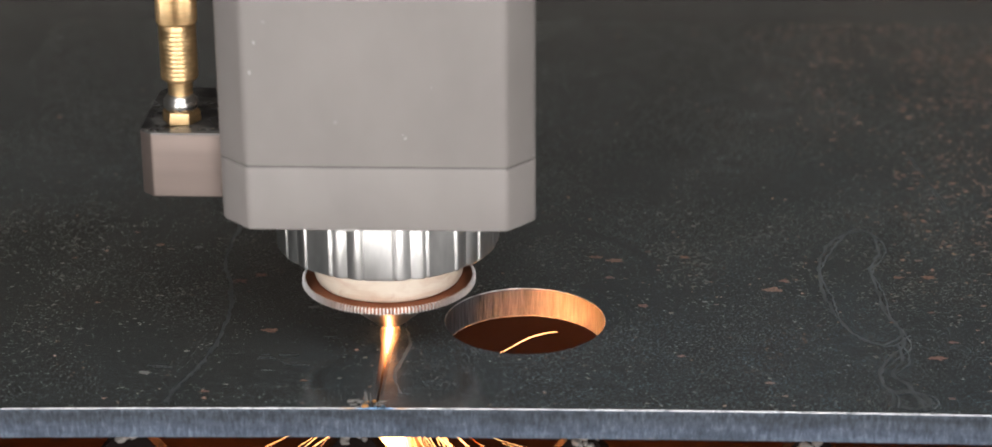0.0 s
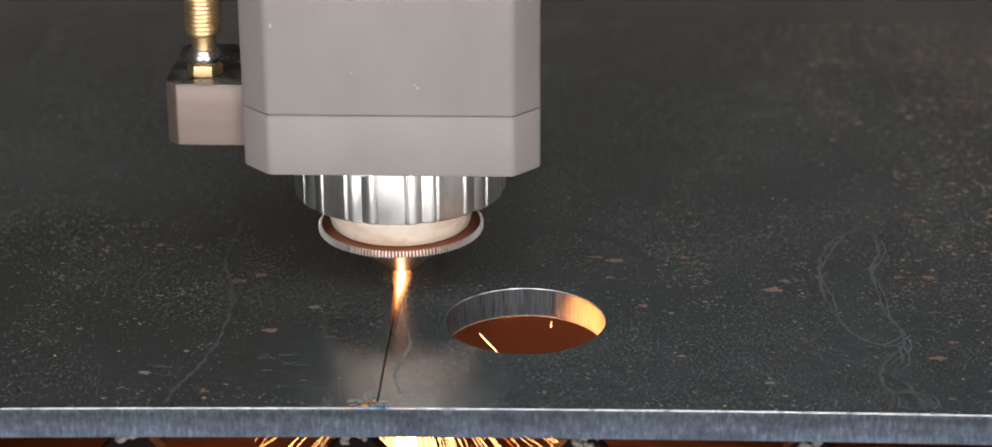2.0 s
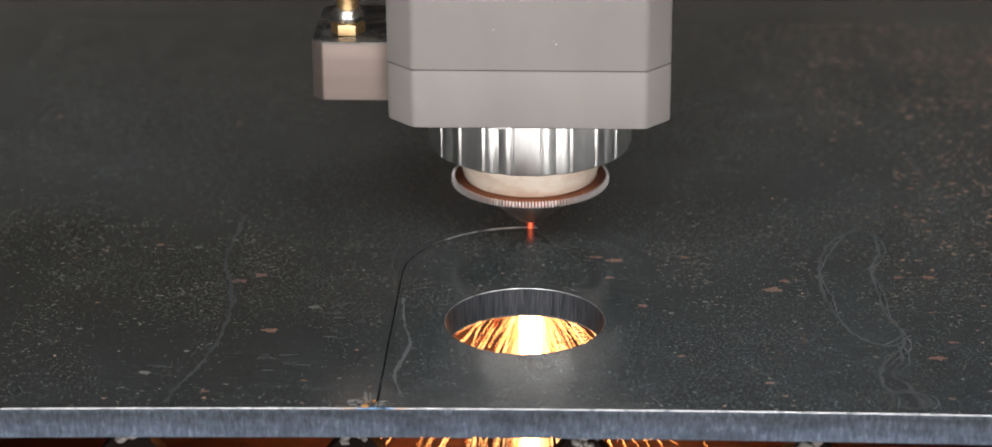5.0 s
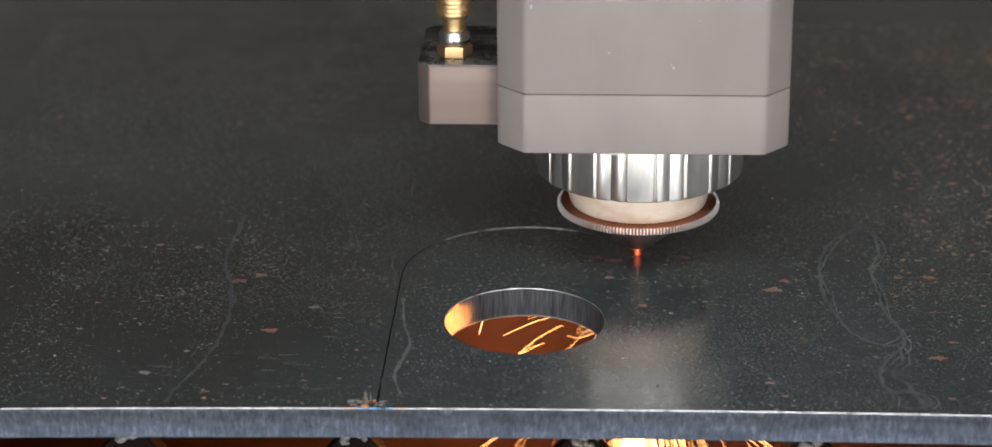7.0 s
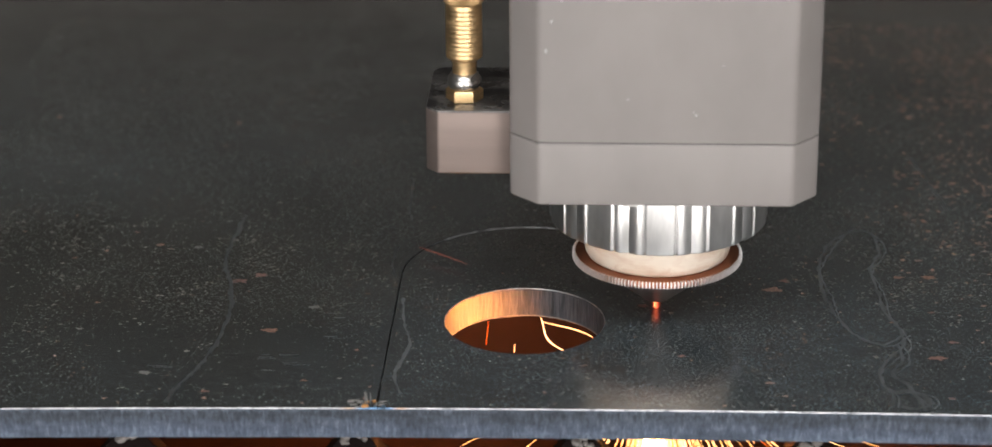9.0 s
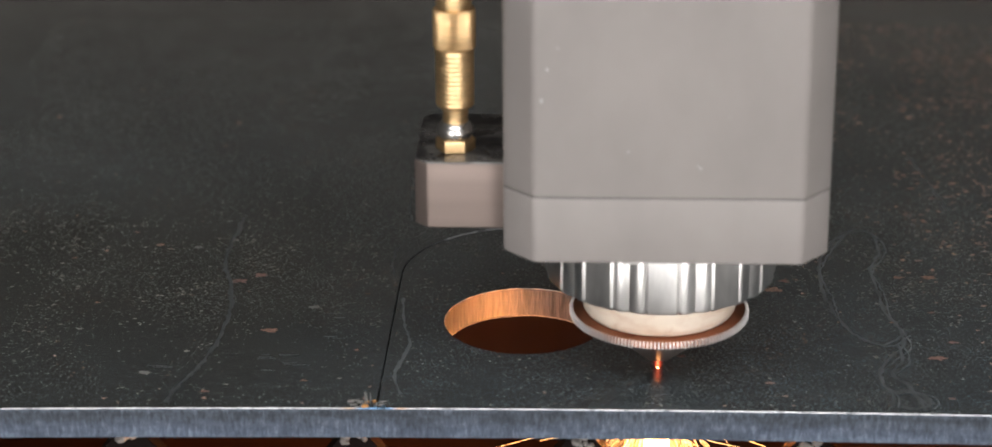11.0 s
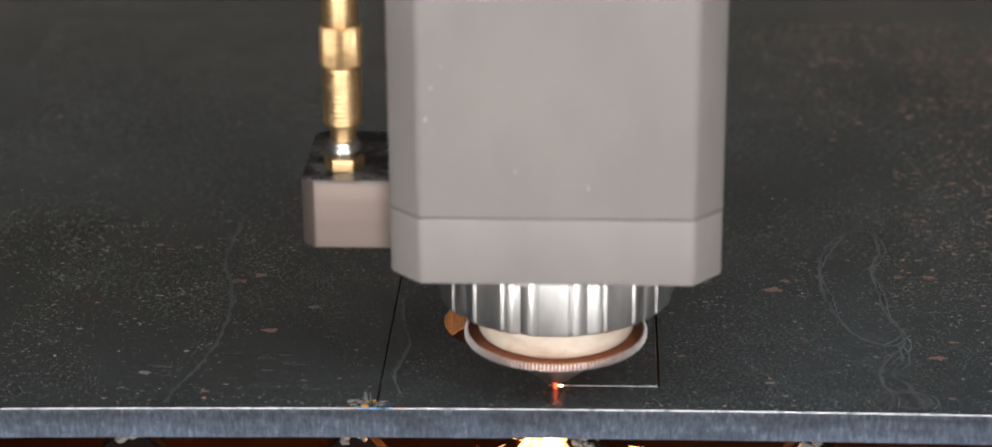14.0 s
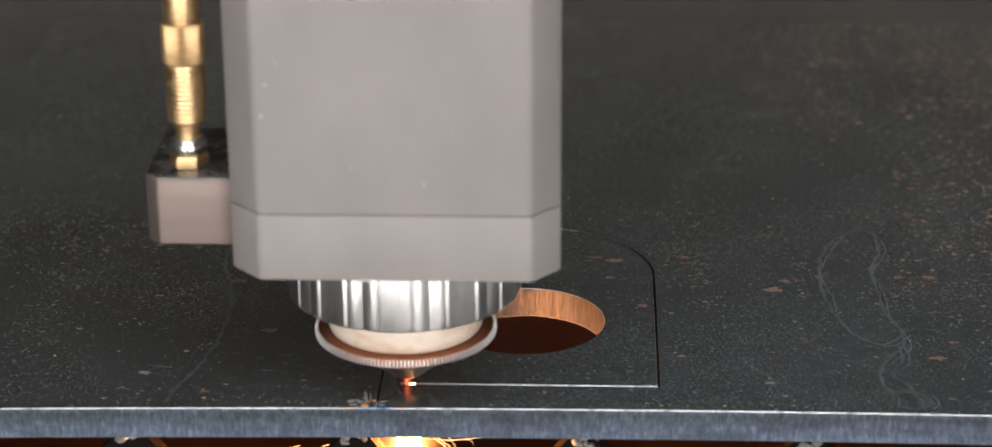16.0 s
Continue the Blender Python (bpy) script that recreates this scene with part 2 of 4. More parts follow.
BAY = paint("dark_grey_bay", (0.16, 0.155, 0.15), 0.7)
DARK_BAY = paint("darkened_bay", (0.06, 0.058, 0.056), 0.7)
SIDE_BAY = paint("grey_bay", (0.36, 0.35, 0.34), 0.7)
REFLECTOR_WALL = paint("white_reflector_bay", (0.75, 0.745, 0.74), 0.8)
LAMP_WHITE = paint("white_lamp_housing", (0.7, 0.7, 0.7), 0.5)
LIGHT_WALL = paint("pale_wall", (0.42, 0.40, 0.38), 0.8)
DIFFUSER = glowing("lamp_diffuser", (1.0, 0.965, 0.93), 4.0)
MOLTEN = glowing("molten_metal", (1.0, 0.42, 0.13), 22.0)
WHITE_HOT = glowing("white_hot_metal", (1.0, 0.33, 0.08), 480.0)
YELLOW_HOT = glowing("yellow_hot_metal", (1.0, 0.44, 0.14), 12.0)
ORANGE_HOT = glowing("orange_hot_metal", (1.0, 0.15, 0.015), 3.5)
DULL_RED = glowing("dull_red_spark", (1.0, 0.22, 0.14), 0.22)
SPARK_GLOW = glowing("spark_glow", (1.0, 0.50, 0.20), 8.0)


def soft_glow(name, core, rim, strength, wide, fade):
    """A soft halo of emission: densest along its axis, clear at its rim; fade: (length behind the root in metres,
    density) pairs, or none.
    """
    m, nt, p = material(name, (0.02, 0.01, 0.005), 1.0)
    p.inputs["Specular IOR Level"].default_value = 0.0
    sep = nt.nodes.new("ShaderNodeSeparateXYZ")
    nt.links.new(coords(nt), sep.inputs[0])
    off = calc(nt, "DIVIDE", calc(nt, "ABSOLUTE", sep.outputs[1 if fade else 0]), wide)
    dense = ramp(nt, off, [(0.0, 1.0), (0.25, 0.75), (0.5, 0.26), (0.75, 0.07), (1.0, 0.0)])
    power = calc(nt, "MULTIPLY", ramp(nt, off, [(0.0, 1.0), (0.35, 0.40), (1.0, 0.15)]), strength)
    if fade:
        back = calc(nt, "MULTIPLY", sep.outputs[0], -40.0)
        along = ramp(nt, back, [(d * 40.0, k) for d, k in fade])
        dense = calc(nt, "MULTIPLY", dense, along)
        power = calc(nt, "MULTIPLY", power, calc(nt, "MULTIPLY", along, along))
        rim = mixed(nt, along, (1.0, 0.16, 0.03), rim)
        core = mixed(nt, along, (1.0, 0.26, 0.07), core)
    nt.links.new(mixed(nt, ramp(nt, off, [(0.1, 0.0), (0.45, 1.0)]), core, rim), p.inputs["Emission Color"])
    nt.links.new(power, p.inputs["Emission Strength"])
    nt.links.new(dense, p.inputs["Alpha"])
    return m


KERF_GLOW = soft_glow("kerf_glow", (1.0, 0.60, 0.28), (1.0, 0.33, 0.09), 22.0, 0.0018, ((0.0, 1.0), (0.004, 0.85), (0.008, 0.55), (0.013, 0.32), (0.019, 0.13), (0.024, 0.0)))
JET_HALO = soft_glow("jet_halo", (1.0, 0.52, 0.20), (1.0, 0.34, 0.09), 9.0, 0.0064, ())
BEAD_HALO = soft_glow("bead_halo", (1.0, 0.17, 0.07), (1.0, 0.09, 0.04), 2.4, 0.0009, ())

MM = 0.001


# ---- building tools (millimetres) ----
def part(name, bm, mats, parent=None, label="", smooth=False):
    for v in bm.verts:
        v.co *= MM
    me = bpy.data.meshes.new(name)
    bm.normal_update()
    bm.to_mesh(me)
    bm.free()
    for m in mats if isinstance(mats, (list, tuple)) else [mats]:
        me.materials.append(m)
    if smooth:
        me.shade_smooth() if smooth is True else me.set_sharp_from_angle(angle=radians(smooth))
        for poly in me.polygons:
            poly.use_smooth = True
    ob = new(name, me)
    ob.parent = parent
    if label:
        ob["label"] = label
    return ob


def thing(name, label, category, group="", at=(0, 0, 0), kind=""):
    ob = new(name)
    ob.empty_display_size = 0.01
    ob.location = Vector(at) * MM
    return tagged(ob, label, category, group, kind)


def lathe(bm, profile, n=64, centre=(0, 0), shape=None, lean=0.0):
    """Turn a profile of (radius, z) round the z axis; shape(angle, radius, z) may change the radius."""
    rings = []
    for r, z in profile:
        ring = []
        for i in range(n):
            a = 2 * math.pi * i / n
            q = shape(a, r, z) if shape else r
            ring.append(bm.verts.new((centre[0] + q * math.cos(a) + lean * z, centre[1] + q * math.sin(a), z)))
        rings.append(ring)
    for lo, hi in zip(rings, rings[1:]):
        for i in range(n):
            bm.faces.new((lo[i], lo[(i + 1) % n], hi[(i + 1) % n], hi[i]))
    bm.faces.new(list(reversed(rings[0])))
    bm.faces.new(rings[-1])
    return rings


def prism(bm, outline, z0, z1, round_off=0.0):
    """An upright prism on an outline, with top and bottom edges eased."""
    n = len(outline)
    cx, cy = sum(p[0] for p in outline) / n, sum(p[1] for p in outline) / n

    def ring(z, k):
        out = []
        for x, y in outline:
            d = math.hypot(x - cx, y - cy)
            f = (d - k) / d
            out.append(bm.verts.new((cx + (x - cx) * f, cy + (y - cy) * f, z)))
        return out
    if round_off:
        levels = []
        for i in range(4):
            a = math.pi / 2 * i / 3
            levels.append((z0 + round_off * (1 - math.sin(a)), round_off * (1 - math.cos(a))))
        down = sorted(levels)
        levels = down + [(z1 - (z - z0), k) for z, k in reversed(down)]
    else:
        levels = [(z0, 0), (z1, 0)]
    rings = [ring(z, k) for z, k in levels]
    for lo, hi in zip(rings, rings[1:]):
        for i in range(n):
            bm.faces.new((lo[i], lo[(i + 1) % n], hi[(i + 1) % n], hi[i]))
    bm.faces.new(list(reversed(rings[0])))
    bm.faces.new(rings[-1])


def soft_outline(points, r, n=3):
    """Round the corners of a convex outline, by r."""
    out = []
    for i, p in enumerate(points):
        a, b, c = Vector(points[i - 1]), Vector(p), Vector(points[(i + 1) % len(points)])
        u, v = (a - b).normalized() * r, (c - b).normalized() * r
        for k in range(n + 1):
            s = k / n
            out.append(tuple((b + u) * (1 - s) ** 2 + b * 2 * s * (1 - s) + (b + v) * s ** 2))
    return out


def box(bm, x0, x1, y0, y1, z0, z1, ease=0.0):
    prism(bm, soft_outline([(x0, y0), (x1, y0), (x1, y1), (x0, y1)], ease, 2) if ease else [(x0, y0), (x1, y0), (x1, y1), (x0, y1)], z0, z1, ease)


def slab(loops, z0, z1, bevels):
    """A sheet bounded by loops (the first outside, anticlockwise; the rest holes, clockwise). bevels: a width for each point of each loop.
    Faces: 0 top and bottom, 1 the eased upper edge, 2 the walls, 3 the walls along the front and of the round hole."""
    from mathutils.geometry import tessellate_polygon
    bm = bmesh.new()
    tops, bottoms, flat = [], [], []
    for loop, widths in zip(loops, bevels):
        n = len(loop)
        inner = []
        for i, p in enumerate(loop):
            a, b, c = Vector(loop[i - 1]), Vector(p), Vector(loop[(i + 1) % n])
            u, v = (b - a).normalized(), (c - b).normalized()
            nu, nv = Vector((-u.y, u.x)), Vector((-v.y, v.x))
            s = (nu + nv)
            s = s / max(s.length_squared / 2, 0.2)
            inner.append(b + s * widths[i])
        top = [bm.verts.new((q.x, q.y, z1)) for q in inner]
        rim = [bm.verts.new((p[0], p[1], z1 - w * 1.5)) for p, w in zip(loop, widths)]
        low = [bm.verts.new((p[0], p[1], z0)) for p in loop]
        for i in range(n):
            j = (i + 1) % n
            bm.faces.new((rim[i], rim[j], top[j], top[i])).material_index = 1
            front = loop[0][0] == -430 and loop[i][1] < -30 and loop[j][1] < -30
            bm.faces.new((low[i], low[j], rim[j], rim[i])).material_index = 3 if front or (loop is loops[-1] and len(loop) == 96) else 2
        tops.append(top), bottoms.append(low), flat.append([Vector((q.x, q.y, 0)) for q in inner])
    top, low = [v for t in tops for v in t], [v for t in bottoms for v in t]
    for a, b, c in tessellate_polygon(flat):
        if (top[b].co - top[a].co).cross(top[c].co - top[a].co).z < 0:
            b, c = c, b
        bm.faces.new((top[a], top[b], top[c]))
        bm.faces.new((low[a], low[c], low[b]))
    return bm


def streak(bm, a, b, sag, r, n=5):
    """A thin tapered curved streak from a to b."""
    a, b = Vector(a), Vector(b)
    u = (b - a).normalized()
    s = u.cross(Vector((0.3, 1, 0.2))).normalized()
    w = u.cross(s)
    rings = []
    for i in range(n + 1):
        k = i / n
        c = a.lerp(b, k) + Vector((0, 0, -sag * k * k))
        q = r * (0.25 + 0.75 * math.sin(math.pi * min(0.15 + 0.8 * k, 1)))
        rings.append([bm.verts.new(c + (s * math.cos(t) + w * math.sin(t)) * q) for t in (0, 2.094, 4.189)])
    for lo, hi in zip(rings, rings[1:]):
        for i in range(3):
            bm.faces.new((lo[i], lo[(i + 1) % 3], hi[(i + 1) % 3], hi[i]))


# ---- the bay round the bed ----
def bay():
    # Unseen room; wall tones are picked to brighten or darken reflections on the head.
    for name, dims, m, label in (
            ("floor", (-2200, 2200, -2400, 2200, -1000, -900), BAY, "dark concrete workshop floor"),
            ("ceiling", (-2200, 2200, -2400, 2200, 1500, 1600), LIGHT_WALL, "pale workshop ceiling"),
            ("wall_north", (-2200, 2200, 2200, 2300, -900, 1500), FAR_BAY, "unseen dark wall, its tone set for reflections"),
            ("wall_south", (-2200, 2200, -2500, -2400, -900, 1500), REFLECTOR_WALL, "unseen white wall, a reflector for the head"),
            ("wall_west", (-2300, -2200, -2400, 2200, -900, 1500), DARK_BAY, "unseen dark wall, its tone set for reflections"),
            ("wall_east", (2200, 2300, -2400, 2200, -900, 1500), SIDE_BAY, "unseen grey wall, its tone set for reflections")):
        bm = bmesh.new()
        box(bm, *dims)
        tagged(part(name, bm, m), label, "room", kind="structure")


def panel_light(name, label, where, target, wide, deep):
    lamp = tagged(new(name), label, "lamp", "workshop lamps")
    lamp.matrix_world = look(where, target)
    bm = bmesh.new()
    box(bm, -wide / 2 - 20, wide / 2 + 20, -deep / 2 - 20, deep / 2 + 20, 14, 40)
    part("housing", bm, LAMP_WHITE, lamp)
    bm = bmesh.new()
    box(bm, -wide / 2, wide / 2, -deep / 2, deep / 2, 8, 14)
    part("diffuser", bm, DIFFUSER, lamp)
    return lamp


bay()
panel_light("ceiling_light", "white rectangular LED panel on the ceiling", (0.15, -1.20, 1.475), (0.15, -1.20, 0.0), 2000, 800)
# Housings and poles for the two added side lights, never in view.
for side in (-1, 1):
    panel_light("added_side_light", "tall white light panel added beside the camera, unseen, on a black pole", (0.66 * side, -1.82, -0.02), (0, 0, 0.03), 600, 1300)
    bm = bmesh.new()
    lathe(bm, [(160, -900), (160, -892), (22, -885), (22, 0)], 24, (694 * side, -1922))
    tagged(part("added_lamp_pole", bm, BLACK), "black steel pole added under the unseen side light", "pole", "lamp poles")

# ---- the cutting bed ----
TIP_X = (-61.0, -25.7, 9.7, 45.0)


def lump(bm, x, y, z, r, rnd, squash=0.7):
    """An uneven bead of slag."""
    made = bmesh.ops.create_icosphere(bm, subdivisions=2, radius=r)["verts"]
    off = Vector((rnd.random() * 9, rnd.random() * 9, rnd.random() * 9))
    for v in made:
        k = 1 + 0.55 * noise.noise(v.co / r * 1.3 + off)
        v.co = Vector((x + v.co.x * k, y + v.co.y * k, z + v.co.z * k * squash))


def support_slat(y, near):
    """A toothed support slat along the bed; the teeth carry the sheet."""
    rnd = random.Random(int(y))
    slat = thing("support_slat", "rust-brown toothed steel support slat under the sheet", "slat", "slats of the bed", (0, y, 0))
    bm = bmesh.new()
    lo = []
    xs = [-61.0 + 35.33 * k for k in range(-11, 15)]
    up = [(xs[0] - 17.6, -25.0)]
    for x in xs:
        up += [(x - 1.6, -SHEET - 0.9), (x + 0.4, -SHEET - 0.04), (x + 1.8, -SHEET - 1.0), (x + 17.66, -25.0)]
    for side in (-1.5, 1.5):
        lo.append([(bm.verts.new((x, side, z)), bm.verts.new((x, side, -110))) for x, z in up])
    for i in range(len(up) - 1):
        a, b = lo[0][i], lo[0][i + 1]
        c, d = lo[1][i], lo[1][i + 1]
        bm.faces.new((a[1], b[1], b[0], a[0]))
        bm.faces.new((c[0], d[0], d[1], c[1]))
        bm.faces.new((a[0], b[0], d[0], c[0]))
        bm.faces.new((a[1], c[1], d[1], b[1]))
    for i in (0, -1):
        bm.faces.new((lo[0][i][0], lo[1][i][0], lo[1][i][1], lo[0][i][1]))
    part("blade", bm, DIMMED_SLAT if near else RUSTY, slat)
    for x in (TIP_X if near else TIP_X[1:3]):
        for k in range(15):
            bm = bmesh.new()
            lump(bm, x + rnd.uniform(-1.9, 2.0), rnd.uniform(-2.2, 0.3), -SHEET - rnd.uniform(0.6, 2.4), rnd.uniform(0.35, 0.85), rnd)
            part("slag_lump", bm, SLAG, slat, "pale grey slag lump on a tooth", True)


for k, y in enumerate((-29.0, 62.0, 153.0, 244.0, 335.0)):
    support_slat(y, k == 0)


def bed():
    bm = bmesh.new()
    box(bm, -480, 480, -120, 420, -316, -310)
    tagged(part("slag_tray", bm, RUSTY), "rusty steel tray below the support slats", "tray")
    frame_ = thing("bed_frame", "dark steel frame of the cutting bed", "machine bed")
    for name, dims in (("rail", (-480, -470, -120, 420, -900, -70)), ("rail", (470, 480, -120, 420, -900, -70)), ("rail", (-470, 470, 410, 420, -900, -70)), ("rail", (-470, 470, -120, -110, -900, -112))):
        bm = bmesh.new()
        box(bm, *dims)
        part(name, bm, BAY, frame_)


bed()

# ---- the sheet, with the outline of the cut through it ----
HOLE_R = 13.23


def tongue(grow):
    """The outline of the cut, moved outwards by grow: the straight sides, the half round end and the front; anticlockwise from the front left corner."""
    pts = [(LEFT_X - grow, FRONT_Y - grow), (LEFT_X + 0.7, FRONT_Y - grow), (RIGHT_X + grow, FRONT_Y - grow)]
    for i in range(49):
        a = math.pi * i / 48
        pts.append((ARC_X + (ARC_R + grow) * math.cos(a), ARC_Y + (ARC_R + grow) * math.sin(a)))
    return pts


def eased(x, y, outside):
    """The melted upper edge of the cut: widened only where a highlight is wanted, on the far side where the cut runs
    across the bed.
    """
    if y > ARC_Y:
        return 0.17 if outside and -14.8 < x < 7 and y > ARC_Y + 9 else 0.02
    return 0.09 if not outside and y < FRONT_Y + 1 and x > LEFT_X + 0.5 else 0.02


def sheet():
    h = KERF / 2
    t = tongue(h)
    outer = [(x, edge_at(x)) for x in (-430, *range(-120, 121, 8), 430)] + [(430, 380), (-430, 380)]
    opening = [(LEFT_X - h, PIERCE_Y), (LEFT_X + h, PIERCE_Y), (LEFT_X + h, FRONT_Y - h), *t[1:]][::-1]
    bm = slab([outer, opening], -SHEET, 0, [[0.10] * len(outer), [eased(*p, True) for p in opening]])
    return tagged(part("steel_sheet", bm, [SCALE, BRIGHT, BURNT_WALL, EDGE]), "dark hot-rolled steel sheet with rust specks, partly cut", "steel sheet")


def blank():
    """The tongue-shaped piece that is being cut out, with its round hole."""
    outer = tongue(-KERF / 2)
    ring = [(HOLE_R * math.cos(-2 * math.pi * i / 96), HOLE_R * math.sin(-2 * math.pi * i / 96)) for i in range(96)]
    bm = slab([outer, ring], -SHEET, 0, [[eased(*p, False) for p in outer], [0.10] * len(ring)])
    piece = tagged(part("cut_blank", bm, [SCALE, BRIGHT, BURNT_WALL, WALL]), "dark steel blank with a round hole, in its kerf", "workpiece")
    rnd, rim, n = random.Random(31), bmesh.new(), 180
    rings = []
    for i in range(n):
        a, q = 2 * math.pi * i / n, 0.09 + 0.07 * rnd.random()
        rings.append([rim.verts.new(((HOLE_R + 0.12 + r * q) * math.cos(a), (HOLE_R + 0.12 + r * q) * math.sin(a), -SHEET + z * q)) for r, z in ((-1.6, 0.4), (-1.9, -0.5), (-0.6, -1.6), (1.2, -0.8), (1.2, 0.4))])
    for i in range(n):
        lo, hi = rings[i], rings[(i + 1) % n]
        for k in range(5):
            rim.faces.new((lo[k], lo[(k + 1) % 5], hi[(k + 1) % 5], hi[k]))
    part("dross_rim", rim, SLAG, piece, "thin grey rim of dross round the hole", True)
    return piece


steel_sheet = sheet()
cut_blank = blank()


def cut_line():
    """Points along the whole line of the cut with the seconds at which it is reached."""
    line = [(-2.4 + 0.15 * k, *cut_at(-2.4 + 0.15 * k)) for k in range(16)]
    return line + [(0.15 * k, *cut_at(0.15 * k)) for k in range(107)]


def ideal(x, y):
    """The nearest point on the drawn outline of the cut."""
    if y > ARC_Y:
        d = math.hypot(x - ARC_X, y - ARC_Y)
        return ARC_X + (x - ARC_X) * ARC_R / d, ARC_Y + (y - ARC_Y) * ARC_R / d
    if y < -23 and x < RIGHT_X - 0.6:
        return x, FRONT_Y
    return (LEFT_X if x < 0 else RIGHT_X), max(y, FRONT_Y)


def web_metal():
    """The metal that still fills the line of the cut, in short lengths that are blown out below as the beam passes."""
    whole = thing("uncut_web", "dark scale-covered steel still filling the line of the cut", "web metal")
    stops = [p for p in cut_line() if p[0] >= 0]
    stops += [(16.0 + 0.1 * k, -17.73 - 1.16 * k, FRONT_Y) for k in range(1, 4)] + [(16.35, LEFT_X + 0.19, FRONT_Y)]
    falls = []
    for (ta, xa, ya), (tb, xb, yb) in zip(stops, stops[1:]):
        (xa, ya), (xb, yb) = ideal(xa, ya), ideal(xb, yb)
        along = Vector((xb - xa, yb - ya))
        if along.length < 0.05:
            continue
        side = Vector((-along.y, along.x)).normalized() * (KERF / 2 + 0.30)
        bm = bmesh.new()
        q = [Vector((xa, ya)) + side, Vector((xa, ya)) - side, Vector((xb, yb)) - side, Vector((xb, yb)) + side]
        prism(bm, [tuple(v) for v in reversed(q)] if along.cross(side) < 0 else [tuple(v) for v in q], -0.4, 0.008)
        falls.append((ta, part("web_piece", bm, SCALE, whole)))
    return falls


WEB = web_metal()


# ---- marks on the sheet ----
def ribbon(bm, points, width, rnd, z=0.02):
    left, right = [], []
    for i, p in enumerate(points):
        a, b = Vector(points[max(i - 1, 0)]), Vector(points[min(i + 1, len(points) - 1)])
        u = (b - a).normalized()
        n = Vector((-u.y, u.x)) * width * rnd.uniform(0.2, 1.0) / 2
        h = z + 0.012 * i / len(points)
        left.append(bm.verts.new((p[0] + n.x, p[1] + n.y, h)))
        right.append(bm.verts.new((p[0] - n.x, p[1] - n.y, h)))
    for i in range(len(points) - 1):
        bm.faces.new((right[i], right[i + 1], left[i + 1], left[i]))


def wander(points, step, shake, seed):
    """Points every step along a smooth line through the points, with some unsteadiness."""
    rnd, out = random.Random(seed), []
    p = [points[0], *points, points[-1]]
    for i in range(1, len(p) - 2):
        a, b, c, d = (Vector(q) for q in p[i - 1:i + 3])
        n = max(2, int((c - b).length / step))
        for k in range(n):
            s = k / n
            q = 0.5 * (2 * b + (c - a) * s + (2 * a - 5 * b + 4 * c - d) * s * s + (3 * b - a - 3 * c + d) * s ** 3)
            out.append((q.x + rnd.uniform(-shake, shake), q.y + rnd.uniform(-shake, shake)))
    return out


